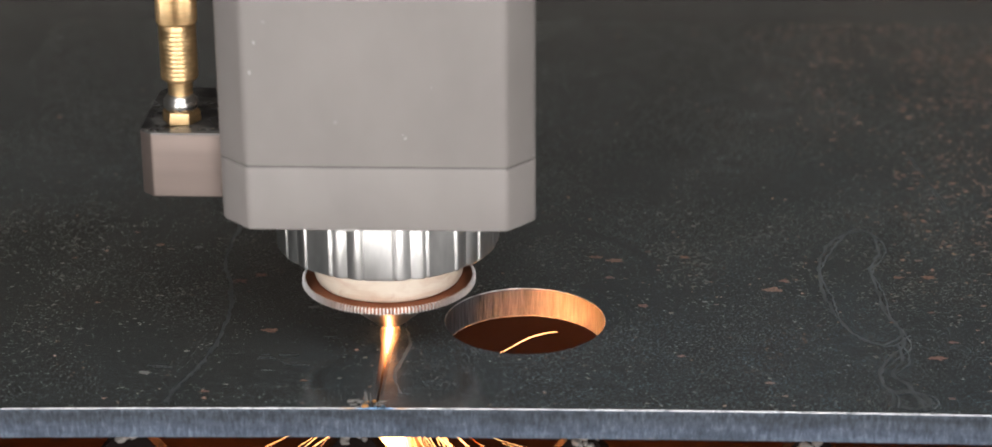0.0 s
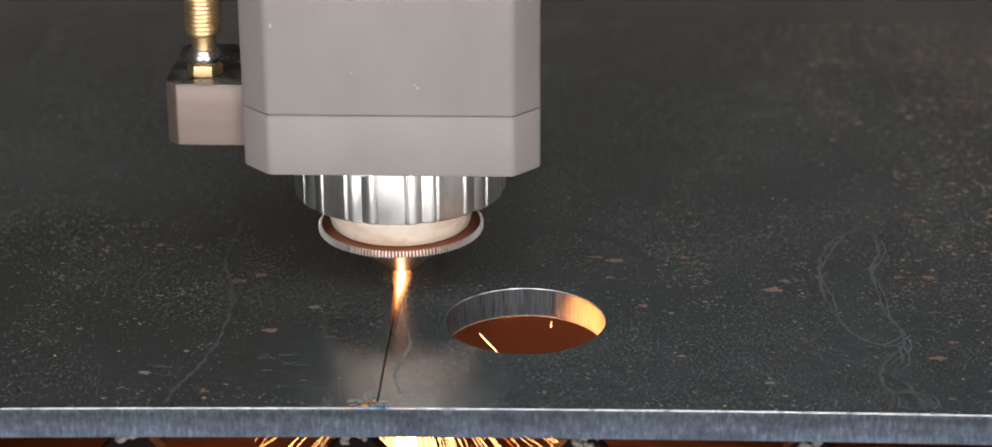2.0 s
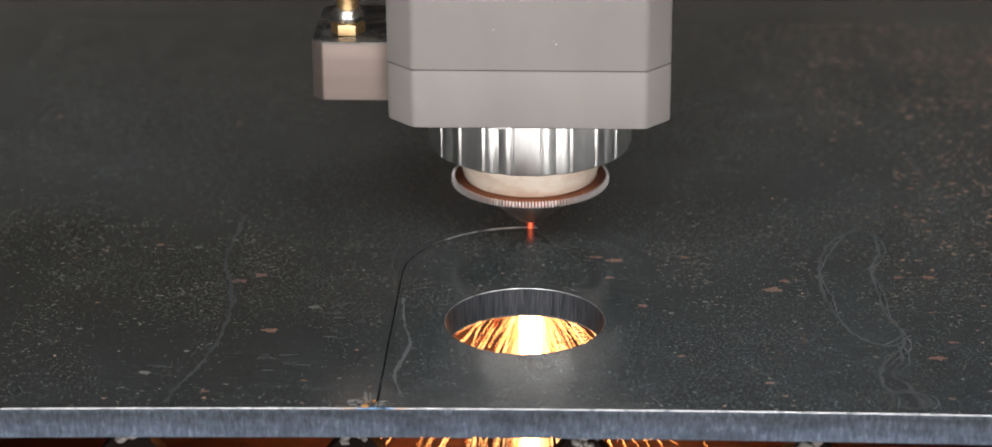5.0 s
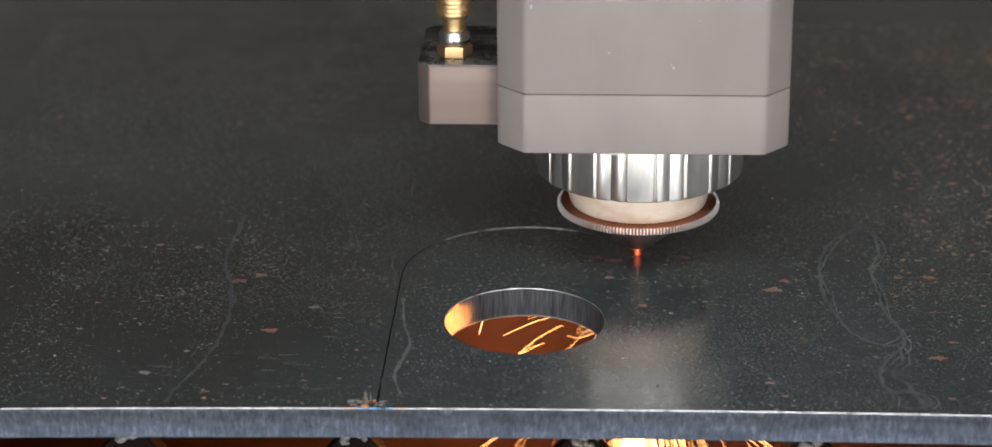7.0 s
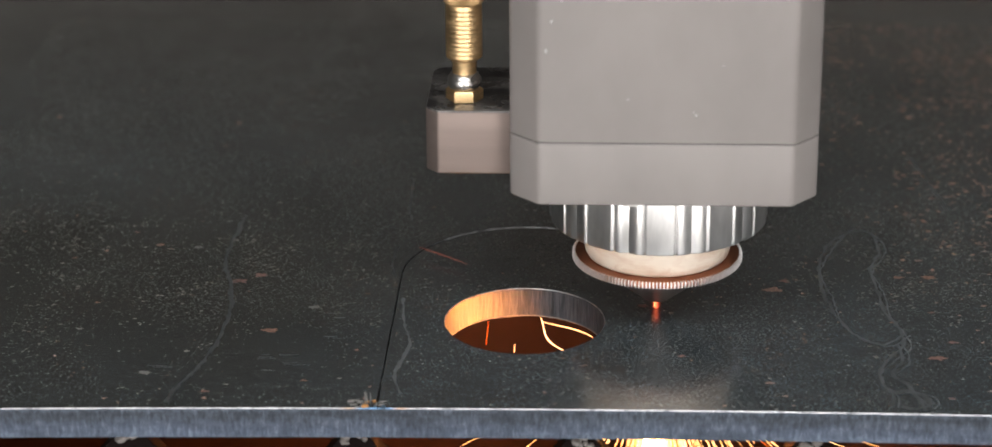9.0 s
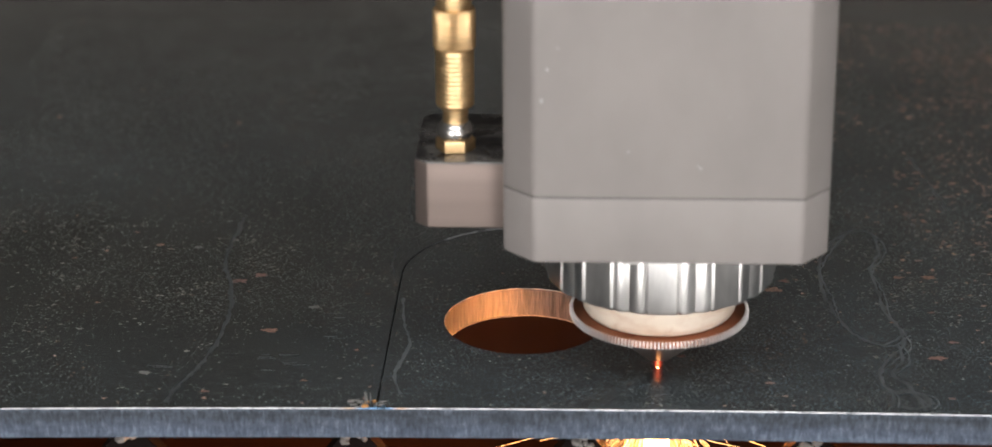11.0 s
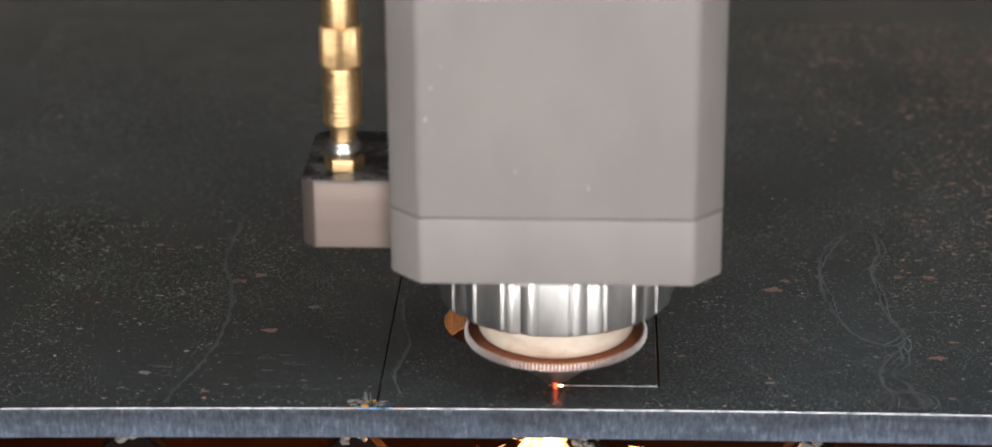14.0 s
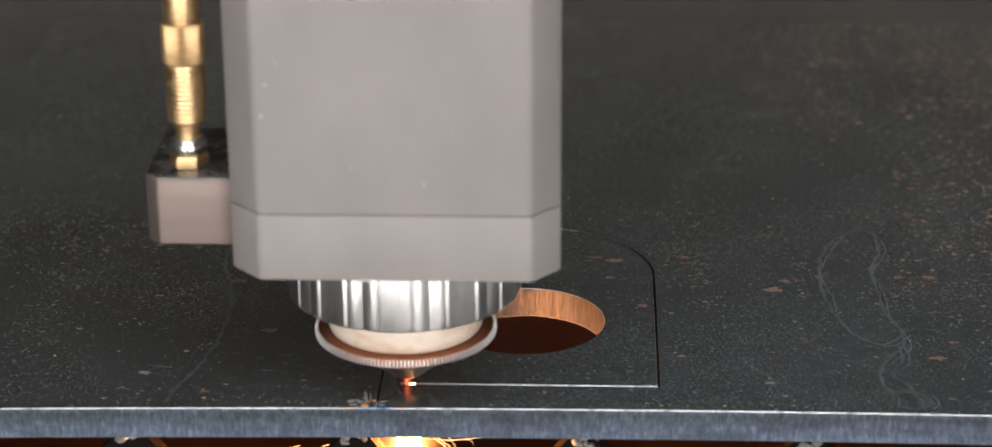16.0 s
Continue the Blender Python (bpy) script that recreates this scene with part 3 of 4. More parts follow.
def marks():
    """Dried water marks, rust flecks and scuffs that lie on the sheet."""
    rnd = random.Random(5)
    lines = (
        ([(62.2, -3.9), (58.2, -8.2), (54.8, -5.8), (52.7, -0.9), (50.8, 8.0), (50.1, 18.7), (51.5, 30.0), (54.9, 37.4), (58.6, 41.1), (61.2, 38.2), (61.3, 30.3), (59.3, 23.1),
          (59.5, 14.9), (59.7, 5.7), (61.3, -0.7), (61.7, -8.1), (59.5, -11.8), (56.9, -17.7), (56.7, -22.4), (57.9, -26.8), (57.1, -31.3)], 0.55),
        ([(60.7, -8.1), (60.6, -14.1), (58.6, -18.9), (60.4, -22.3), (61.4, -26.7), (62.5, -32.2)], 0.7),
        ([(57.9, -26.0), (60.0, -25.2), (62.6, -26.6), (63.4, -29.6), (61.2, -31.4), (57.6, -30.4)], 0.8),
        ([(-23.2, 65.5), (-22.8, 49.2), (-21.8, 42.5)], 0.4),
        ([(-23.4, 32.5), (-24.0, 23.8), (-22.8, 16.8)], 0.45),
        ([(-20.9, 8.7), (-19.9, -1.6), (-18.4, -10.3), (-19.9, -21.1), (-18.3, -29.0)], 1.1),
        ([(-52.8, 45.3), (-53.4, 24.4), (-50.9, 13.3), (-49.5, 0.1), (-50.6, -14.8), (-53.6, -26.6), (-54.9, -33.0)], 0.9),
        ([(72.4, 78.2), (74.7, 61.3), (75.9, 50.2)], 0.6))
    for k, (line, width) in enumerate(lines):
        bm = bmesh.new()
        pts = wander(line, 0.9, 0.17 if k < 3 else 0.08, k)
        ribbon(bm, pts, width * (0.85 if k < 3 else 0.8), rnd, 0.016 + 0.03 * k * (k < 3))
        if k < 3:
            ribbon(bm, [(x + 0.7 + 0.5 * math.sin(0.31 * i), y - 0.6) for i, (x, y) in enumerate(wander(line, 1.0, 0.2, k + 20))], width * 0.8, rnd, 0.046 + 0.03 * k * (k < 3))
        if k != 5:
            halo = bmesh.new()
            ribbon(halo, wander(line, 1.2, 0.25, k + 40), width * (1.7 if k < 3 else 1.1), rnd, 0.008 + 0.0008 * k)
            part("water_mark", halo, HALO, steel_sheet, "broad faint water mark")
        part("water_mark", bm, CHALK if k < 3 or k == 5 else FAINT, cut_blank if k == 5 else steel_sheet, "faint pale water mark")
    spots = ((-66.1, 30.9, 0.8), (-63.8, 29.0, 0.6), (-71.3, 36.6, 0.5), (-49.7, 15.2, 1.5), (-46.3, 17.7, 1.3), (-41.8, -5.3, 1.5), (-72.5, 5.3, 0.5), (-49.3, -28.3, 0.8), (-34.1, -24.0, 0.6), (-80.2, 24.5, 0.5),
             (11.6, 27.2, 1.1), (14.9, 25.7, 1.4), (20.9, 29.9, 0.6), (27.2, 27.5, 1.0), (41.7, 13.7, 1.9), (43.9, 17.5, 1.1), (68.0, 27.1, 0.8), (68.8, 19.7, 1.3), (63.6, 19.5, 0.9), (67.6, 4.9, 0.7),
             (69.6, -6.9, 1.0), (66.5, -13.0, 1.3), (66.9, -27.7, 0.7), (25.5, -13.3, 0.9), (39.1, -22.9, 0.9), (19.6, 6.4, 1.0), (75.0, 12.3, 0.5), (14.0, 18.2, 0.9))
    pale = ((-59.0, 30.0, 0.9), (-55.4, 42.3, 0.6), (-35.5, 4.3, 1.0), (-73.4, -5.5, 0.6), (-59.7, -21.9, 1.1), (-76.0, 28.4, 0.5))
    for k, (x, y, r) in enumerate(spots + pale):
        bm = bmesh.new()
        n, ring = 30, []
        for i in range(n):
            a = 2 * math.pi * i / n
            q = r * (0.38 + 0.85 * abs(noise.noise(Vector((math.cos(a) * 1.7 + k * 3, math.sin(a) * 1.7, 0)))) + 0.30 * rnd.random() ** 2)
            ring.append(bm.verts.new((x + 1.35 * q * math.cos(a), y + 0.75 * q * math.sin(a), 0.012)))
        mid = bm.verts.new((x, y, 0.03))
        for i in range(n):
            bm.faces.new((ring[i], ring[(i + 1) % n], mid))
        on_blank = abs(x) < 21 and math.hypot(x, max(0.0, y - ARC_Y)) < 21
        part("rust_fleck" if k < len(spots) else "pale_fleck", bm, FLECK if k < len(spots) else PALE_FLECK, cut_blank if on_blank else steel_sheet, "brown rust fleck" if k < len(spots) else "pale chipped fleck")
    for x, y, n in ((-38.5, -14.6, 4), (-37.9, -18.9, 5), (-58.8, -20.1, 3), (-30.5, -8.0, 2), (-33.0, 1.5, 2)):
        for k in range(n):
            bm = bmesh.new()
            x0, y0, far = x + rnd.uniform(-3, 3), y + rnd.uniform(-1.6, 1.6), rnd.uniform(0.6, 1.8)
            ribbon(bm, wander([(x0 - far, y0), (x0, y0 + rnd.uniform(-0.2, 0.2)), (x0 + far, y0 + rnd.uniform(-0.3, 0.3))], 0.5, 0.05, k), rnd.uniform(0.3, 0.7), rnd, 0.014 + 0.006 * k)
            part("scuff", bm, SCUFF, steel_sheet, "short pale scuff")


def speck_colour(name, stops, rough):
    m, nt, p = material(name, (0.1, 0.1, 0.1), rough)
    p.inputs["IOR"].default_value = 1.9
    g = nt.nodes.new("ShaderNodeNewGeometry")
    nt.links.new(ramp(nt, g.outputs["Random Per Island"], stops), p.inputs["Base Color"])
    return m


def specks(name, m, label, count, seed, size, wanted):
    """Flakes and specks too many to count, scattered over the sheet; wanted(x, y) is how likely one is to stay."""
    rnd, verts, faces = random.Random(seed), [], []
    while len(faces) < count:
        x = rnd.uniform(-112, 108)
        y = rnd.uniform(edge_at(x) + 0.5, 165)
        if rnd.random() > wanted(x, y) or math.hypot(x, y) < HOLE_R + 0.6:
            continue
        cx, cy = ideal(x, y)
        if math.hypot(x - cx, y - cy) < 0.9 or abs(y - FRONT_Y) < 0.9 and abs(x) < 22.5 or abs(x - LEFT_X) < 0.9 and y < 0:
            continue
        r = size(rnd)
        n, base, turn, lift = rnd.randint(4, 6), len(verts), rnd.uniform(0, 6.3), rnd.uniform(0.012, 0.03)
        for k in range(n):
            a, q = turn + 2 * math.pi * k / n, r * rnd.uniform(0.3, 1.3)
            verts.append(((x + 1.35 * q * math.cos(a)) * MM, (y + q * math.sin(a)) * MM, lift * MM))
        faces.append(tuple(range(base, base + n)))
    me = bpy.data.meshes.new(name)
    me.from_pydata(verts, [], faces)
    me.materials.append(m)
    ob = new(name, me)
    ob.parent = steel_sheet
    return tagged(ob, label, kind="stuff")


def scatter():
    def worn(x, y):
        grainy = max(0.12, min(1.0, 0.6 + 1.6 * noise.noise(Vector((x / 20, y / 26, 1.0)))))
        return grainy * (0.25 + 0.75 * min(1.0, max(0.0, (y + 14) / 26)))

    def rusted(x, y):
        corner = max(0.0, min(1.0, (x * 0.030 + y * 0.007 - 2.0)))
        band = max(0.0, 1 - abs(y - 22) / 26) * max(0.0, min(1.0, (x + 8) / 60)) * 0.16
        return (corner + band + 0.015) * max(0.1, min(1.0, 0.55 + 1.6 * noise.noise(Vector((x / 16, y / 22, 7.0)))))
    pale = speck_colour("pale_scale_flakes", [(0.0, (0.062, 0.070, 0.066)), (0.5, (0.11, 0.116, 0.10)), (0.9, (0.15, 0.147, 0.125)), (1.0, (0.20, 0.195, 0.18))], 0.5)
    rust = speck_colour("rust_specks", [(0.0, (0.17, 0.10, 0.08)), (0.5, (0.30, 0.165, 0.12)), (0.85, (0.40, 0.23, 0.16)), (1.0, (0.42, 0.24, 0.14))], 0.7)
    specks("flaking_scale", pale, "fine pale flakes in the mill scale", 105000, 21, lambda r: 0.055 + 0.12 * r.random() ** 2, worn)
    def flaked(x, y):
        band = math.exp(-((y - 24) / 24) ** 2) + 0.12 * (y < 0)
        return band * max(0.02, min(1.0, 0.2 + 2.4 * noise.noise(Vector((x / 11, y / 9, 5.0)))))
    olive = speck_colour("olive_scale_flakes", [(0.0, (0.07, 0.072, 0.055)), (0.5, (0.12, 0.118, 0.09)), (0.8, (0.17, 0.14, 0.115)), (1.0, (0.26, 0.245, 0.22))], 0.55)
    specks("loose_scale", olive, "olive-grey flakes of loose mill scale", 3900, 25, lambda r: 0.10 + 0.26 * r.random() ** 2, flaked)
    specks("rust_speckle", rust, "rust-brown specks on the sheet", 5600, 22, lambda r: 0.07 + 0.34 * r.random() ** 3, rusted)

    def corner(x, y):
        edge = min(1.0, max(0.0, (x - 56 - 0.10 * abs(y - 75)) / 22)) * min(1.0, max(0.0, (y - 36) / 18))
        return edge * max(0.04, min(1.0, 0.25 + 2.2 * noise.noise(Vector((x / 9, y / 15, 3.0)))))
    blister = speck_colour("rust_blisters", [(0.0, (0.10, 0.064, 0.054)), (0.5, (0.17, 0.095, 0.070)), (0.9, (0.29, 0.15, 0.095)), (1.0, (0.40, 0.22, 0.14))], 0.75)
    specks("rust_blister", blister, "orange-brown rust blisters in one corner of the sheet", 330, 23, lambda r: 0.18 + 0.62 * r.random() ** 2, corner)
    dirt = ((40.5, -23.5), (43.5, -21.0), (37.5, -26.5), (-57.5, -19.0), (-60.5, -21.5), (34.0, -29.0))
    specks("soot_smudge", SMUDGE, "dark sooty smudges near the front edge", 170, 24, lambda r: 0.06 + 0.16 * r.random() ** 2,
           lambda x, y: max(math.exp(-(((x - a) / 2.2) ** 2 + ((y - b) / 1.6) ** 2)) for a, b in dirt))


def start_burr():
    """Spatter and slag spikes where the cut enters at the edge of the sheet."""
    rnd = random.Random(11)
    burr = thing("slag_burr", "pale slag spatter with blue heat tint beside the cut", "slag", at=(-22.3, -32.2, 0))
    for k in range(19):
        bm = bmesh.new()
        if k < 11:
            x0, y0, a, far, top = rnd.uniform(-3.4, -0.5), rnd.uniform(-0.6, 1.4), rnd.uniform(2.3, 3.7), rnd.uniform(0.6, 2.2), rnd.uniform(0.05, 0.35)
        elif k < 16:
            x0, y0, a, far, top = rnd.uniform(-1.6, -0.4), rnd.uniform(-0.2, 1.0), rnd.uniform(1.4, 2.8), rnd.uniform(0.3, 1.2), rnd.uniform(0.5, 1.7)
        else:
            x0, y0, a, far, top = rnd.uniform(0.2, 1.0), rnd.uniform(-0.6, 0.8), rnd.uniform(-0.3, 1.2), rnd.uniform(0.4, 1.2), rnd.uniform(0.1, 0.4)
        streak(bm, (x0, y0, 0.05), (x0 + far * math.cos(a), y0 + far * math.sin(a), top), rnd.uniform(-0.2, 0.3), rnd.uniform(0.08, 0.20))
        part("spatter_spike", bm, SLAG, burr)
    for k, m in enumerate((AMBER, AMBER, AMBER, TINT, TINT)):
        bm = bmesh.new()
        lump(bm, rnd.uniform(-1.6, 0.2) if k < 2 else rnd.uniform(-1.8, 1.6), rnd.uniform(0.0, 1.5) if k < 2 else rnd.uniform(-1.2, -0.2), 0.12, rnd.uniform(0.3, 0.6), rnd, 0.5)
        part("slag_bead", bm, m, burr, "amber slag bead" if k < 2 else "blue heat-tinted bead", True)


# ---- the cutting head ----
def cutting_head():
    head = thing("laser_cutting_head", "grey laser cutting head with copper nozzle over the sheet", "cutting head")
    oct_ = [(-19.2, -22.2), (20.2, -22.2), (24.4, -17.4), (22.0, 17.4), (18.5, 22.2), (-18.0, 22.2), (-22.0, 17.4), (-23.8, -17.4)]
    bm = bmesh.new()
    prism(bm, soft_outline(oct_, 0.7), 27.0, 37.2, 0.4)
    part("lower_block", bm, GREY, head, "warm grey painted lower block", 40)
    bm = bmesh.new()
    prism(bm, soft_outline(oct_, 0.7), 37.4, 190.0, 0.12)
    part("column", bm, GREY, head, "warm grey painted eight-sided column", 40)
    bm = bmesh.new()
    prism(bm, [(x * 0.99, y * 0.99) for x, y in oct_], 36.9, 37.8)
    part("seam_gasket", bm, RUBBER, head, "thin dark joint")

    def flutes(a, r, z):
        """Eleven flat facets; between two of them a pair of rounded ribs with a shallow hollow."""
        step = 2 * math.pi / 11
        off = ((a + math.pi / 2) / step + 0.5) % 1 - 0.5
        flat = 7.0 / 32.73
        if abs(off) <= flat:
            return r * math.cos(radians(7.0)) / math.cos(off * step)
        g = (abs(off) - flat) / (0.5 - flat)
        dip = math.sin(math.pi * min(1.0, g / 0.22)) if g < 0.22 else 0.0
        return r * 0.9925 - 0.30 * dip + 0.10 - 0.42 * max(0.0, (g - 0.45) / 0.55) ** 1.5
    bm = bmesh.new()
    lathe(bm, [(16.0, 16.6), (17.5, 16.6), (17.85, 16.85), (18.0, 17.3), (18.0, 26.0), (17.7, 27.1)], 528, shape=flutes)
    part("lock_nut", bm, ALU, head, "bright ribbed aluminium lock nut", 35)
    bm = bmesh.new()
    lathe(bm, [(11.0, 10.3), (11.7, 10.45), (11.95, 10.9), (12.7, 14.2), (12.9, 17.0)], 96)
    part("ceramic_body", bm, CERAMIC, head, "ivory ceramic nozzle holder", 50)

    nozzle = bmesh.new()
    lathe(nozzle, [(1.3, 1.9), (2.4, 1.95), (2.8, 2.3), (9.6, 8.0), (11.4, 9.2)], 96)
    cone = part("nozzle", nozzle, BURNT, head, "copper cone nozzle", 40)
    bm = bmesh.new()
    lathe(bm, [(11.0, 9.2), (13.5, 9.2), (13.65, 9.35), (13.65, 10.25), (13.5, 10.4), (11.0, 10.4)], 96)
    part("flange", bm, COPPER, cone, "copper-brown flange")
    bm = bmesh.new()
    teeth = 150
    for i in range(teeth):
        a, w = 2 * math.pi * i / teeth, 2 * math.pi / teeth * 0.25
        cols = []
        for da, r in ((-w, 13.5), (-w * 0.6, 14.12), (w * 0.6, 14.12), (w, 13.5)):
            cols.append([bm.verts.new((q * math.cos(a + da), q * math.sin(a + da), z)) for z, q in ((9.25, r - 0.12), (9.45, r), (10.2, r), (10.38, r - 0.12))])
        for lo, hi in zip(cols, cols[1:]):
            for k in range(3):
                bm.faces.new((lo[k], hi[k], hi[k + 1], lo[k + 1]))
        bm.faces.new([c[0] for c in reversed(cols)])
        bm.faces.new([c[3] for c in cols])
    part("knurled_rim", bm, CHROME, cone, "silvery knurled rim")

    for x, z, r in ((5.0, 42.0, 0.17), (-17.2, 56.9, 0.2), (4.6, 42.5, 0.1), (9.0, 50.0, 0.08)):
        bm = bmesh.new()
        lump(bm, x, -22.22, z, r, random.Random(int(100 * z)), 1.3)
        for v in bm.verts:
            v.co.y = -22.22 + (v.co.y + 22.22) * 0.12
        part("paint_chip", bm, CHIP, head, "pale chip in the paint")
    bm = bmesh.new()
    streak(bm, (-6.2, -22.0, 27.0), (-2.6, -22.1, 27.25), 0, 0.3, 6)
    part("edge_nick", bm, CHIP, head, "bright nick in the lower edge")

    # sensor block with the coaxial plug
    bm = bmesh.new()
    prism(bm, soft_outline([(-35.4, -11.8), (-23.6, -11.8), (-23.6, 10.2), (-36.0, 10.2), (-37.4, 8.6), (-37.4, -9.8)], 0.35), 28.15, 38.5, 0.3)
    block = part("sensor_block", bm, PINKISH, head, "pinkish anodised sensor block", 40)
    bm = bmesh.new()
    prism(bm, soft_outline([(-35.35, -11.7), (-23.7, -11.7), (-23.7, 10.1), (-35.9, 10.1), (-37.3, 8.5), (-37.3, -9.75)], 0.3), 38.4, 38.72, 0.1)
    part("cover_plate", bm, COVER, block, "black top plate")
    plug = bmesh.new()
    cx, cy = -31.4, -5.7

    def hexagon(a, r, z):
        return r * math.cos(math.pi / 6) / math.cos(((a + math.pi / 2 + math.pi / 6) % (math.pi / 3)) - math.pi / 6)
    lathe(plug, [(2.8, 38.7), (3.0, 38.85), (3.0, 40.35), (2.8, 40.6)], 48, (cx, cy), hexagon)
    coax = part("coaxial_plug", plug, BRASS, head, "brass coaxial plug", 30)
    bm = bmesh.new()
    lathe(bm, [(1.9, 40.4), (2.5, 40.9), (2.75, 41.6), (2.7, 42.3), (2.3, 43.0), (1.7, 43.4)], 40, (cx, cy))
    part("ball_collar", bm, STEEL, coax, "polished round collar", True)
    bm = bmesh.new()
    lathe(bm, [(1.9, 43.2), (1.95, 45.0), (2.15, 45.6)], 40, (cx, cy))
    part("neck", bm, BRASS, coax, "", 40)
    bm = bmesh.new()
    prof = [(2.2, 45.4), (2.75, 45.8)]
    z = 46.0
    while z < 54.6:
        prof += [(2.90, z), (2.90, z + 0.42), (2.865, z + 0.5), (2.865, z + 0.62)]
        z += 0.72
    lathe(bm, prof + [(2.7, 55.2)], 64, (cx, cy))
    part("sleeve", bm, BRASS, coax, "ringed brass sleeve", 40)

    def knurl(a, r, z):
        return r + 0.045 * math.cos(a * 60)
    bm = bmesh.new()
    lathe(bm, [(2.7, 54.7), (3.0, 54.9), (3.14, 55.2), (3.14, 60.6), (2.95, 61.0)], 240, (cx, cy), knurl)
    part("coupling_ring", bm, BRASS, coax, "knurled brass coupling ring", 40)
    bm = bmesh.new()
    lathe(bm, [(2.5, 60.8), (2.7, 62.0), (2.7, 70.0), (1.6, 72.0)], 40, (cx, cy))
    part("tail", bm, BRASS, coax, "", 40)
    bm = bmesh.new()
    lathe(bm, [(1.4, 71.5), (1.4, 190.0)], 24, (cx, cy))
    part("cable", bm, BLACK, coax, "black cable", 40)
    return head


marks()
scatter()
head = cutting_head()


# ---- fire: the hot kerf, the spray of sparks below the sheet ----
def spark_spray():
    rnd = random.Random(7)
    spray = thing("spark_spray", "white-hot jet of sparks below the cut", "sparks")
    bm = bmesh.new()
    lathe(bm, [(0.3, -70), (1.0, -58), (1.7, -34), (2.0, -17), (2.0, -10.5), (1.6, -7.2), (0.4, -5.3)], 24)
    part("jet", bm, WHITE_HOT, spray, "white-hot jet")
    # Added soft shell that paints a halo round the hard-edged jet.
    bm = bmesh.new()
    lathe(bm, [(2.0, -70), (3.6, -40), (5.4, -17), (6.2, -9.5), (5.2, -6.6), (3.2, -5.4)], 32)
    part("jet_halo_shell", bm, JET_HALO, spray, "yellow halo round the jet, added as a soft glowing shell", True)
    bundles = []
    bm = bmesh.new()
    for i in range(95):
        a, out = rnd.uniform(0, 2 * math.pi), rnd.uniform(3.0, 8.5)
        streak(bm, (0.8 * math.cos(a), 0.8 * math.sin(a), -5.6), (out * math.cos(a), out * math.sin(a), -6.0 - rnd.uniform(0, 2.5)), rnd.uniform(2.0, 8), rnd.uniform(0.03, 0.075), 9)
    bundles.append(tagged(part("spark_crown", bm, YELLOW_HOT, spray, "yellow sparks splashing under the sheet"), kind="stuff"))
    for k in range(5):
        bm = bmesh.new()
        for i in range(84 if k != 3 else 16):
            a, tilt = rnd.uniform(0, 2 * math.pi), (min(abs(rnd.gauss(0, 0.38)), 1.0) if i % 5 else rnd.uniform(0.65, 1.2))
            way = Vector((math.cos(a) * math.sin(tilt), math.sin(a) * math.sin(tilt), -math.cos(tilt)))
            start = Vector((0, 0, -6)) + way * rnd.uniform(0, 30)
            streak(bm, start, start + way * rnd.uniform(6, 26), rnd.uniform(-4, 7), rnd.uniform(0.018, 0.045))
        bundles.append(tagged(part("spark_fan", bm, (YELLOW_HOT, SPARK_GLOW, YELLOW_HOT, ORANGE_HOT, YELLOW_HOT)[k], spray, "yellow spark streaks"), kind="stuff"))
    return spray, bundles


def stray_spark(length, thick):
    bm = bmesh.new()
    streak(bm, (-length / 2, 0, 0), (length / 2, 0, 0), 0.4, thick, 8)
    return tagged(part("stray_spark", bm, DULL_RED), "single red spark flying over the sheet", "spark", "stray sparks")


def hot_trail():
    """Glowing metal in the freshly cut kerf, in short lengths that follow the beam and cool."""
    out = []
    for k, m in enumerate((MOLTEN, MOLTEN, MOLTEN, YELLOW_HOT, YELLOW_HOT, ORANGE_HOT, ORANGE_HOT)):
        bm = bmesh.new()
        wide = (0.26, 0.20, 0.19, 0.19, 0.19, 0.18, 0.18, 0.17, 0.17, 0.17)[k]
        box(bm, -0.45 if k == 0 else -0.85, 0.45 if k == 0 else 0.85, -wide, wide, -4.4, (0.03, -0.04, -0.10, -0.18, -0.34)[min(k, 4)])
        out.append((0.06 + 0.13 * k, tagged(part("hot_kerf", bm, m), "glowing molten metal in the fresh kerf", "molten metal", "glowing kerf")))
    bead = thing("molten_bead", "red glowing bead of metal under the nozzle", "molten metal")
    # The bead's red halo and mirrored glow, painted as a glowing shell.
    bm = bmesh.new()
    lathe(bm, [(0.5, 0.0), (0.82, 0.35), (0.88, 0.8), (0.75, 1.4), (0.5, 1.85)], 20)
    part("glow", bm, BEAD_HALO, bead, "red halo round the bead, built as a soft glowing shell", True)
    bm = bmesh.new()
    lump(bm, 0, 0, 0.6, 0.10, random.Random(4), 1.2)
    part("core", bm, SPARK_GLOW, bead, "white-hot core", True)
    return out, bead


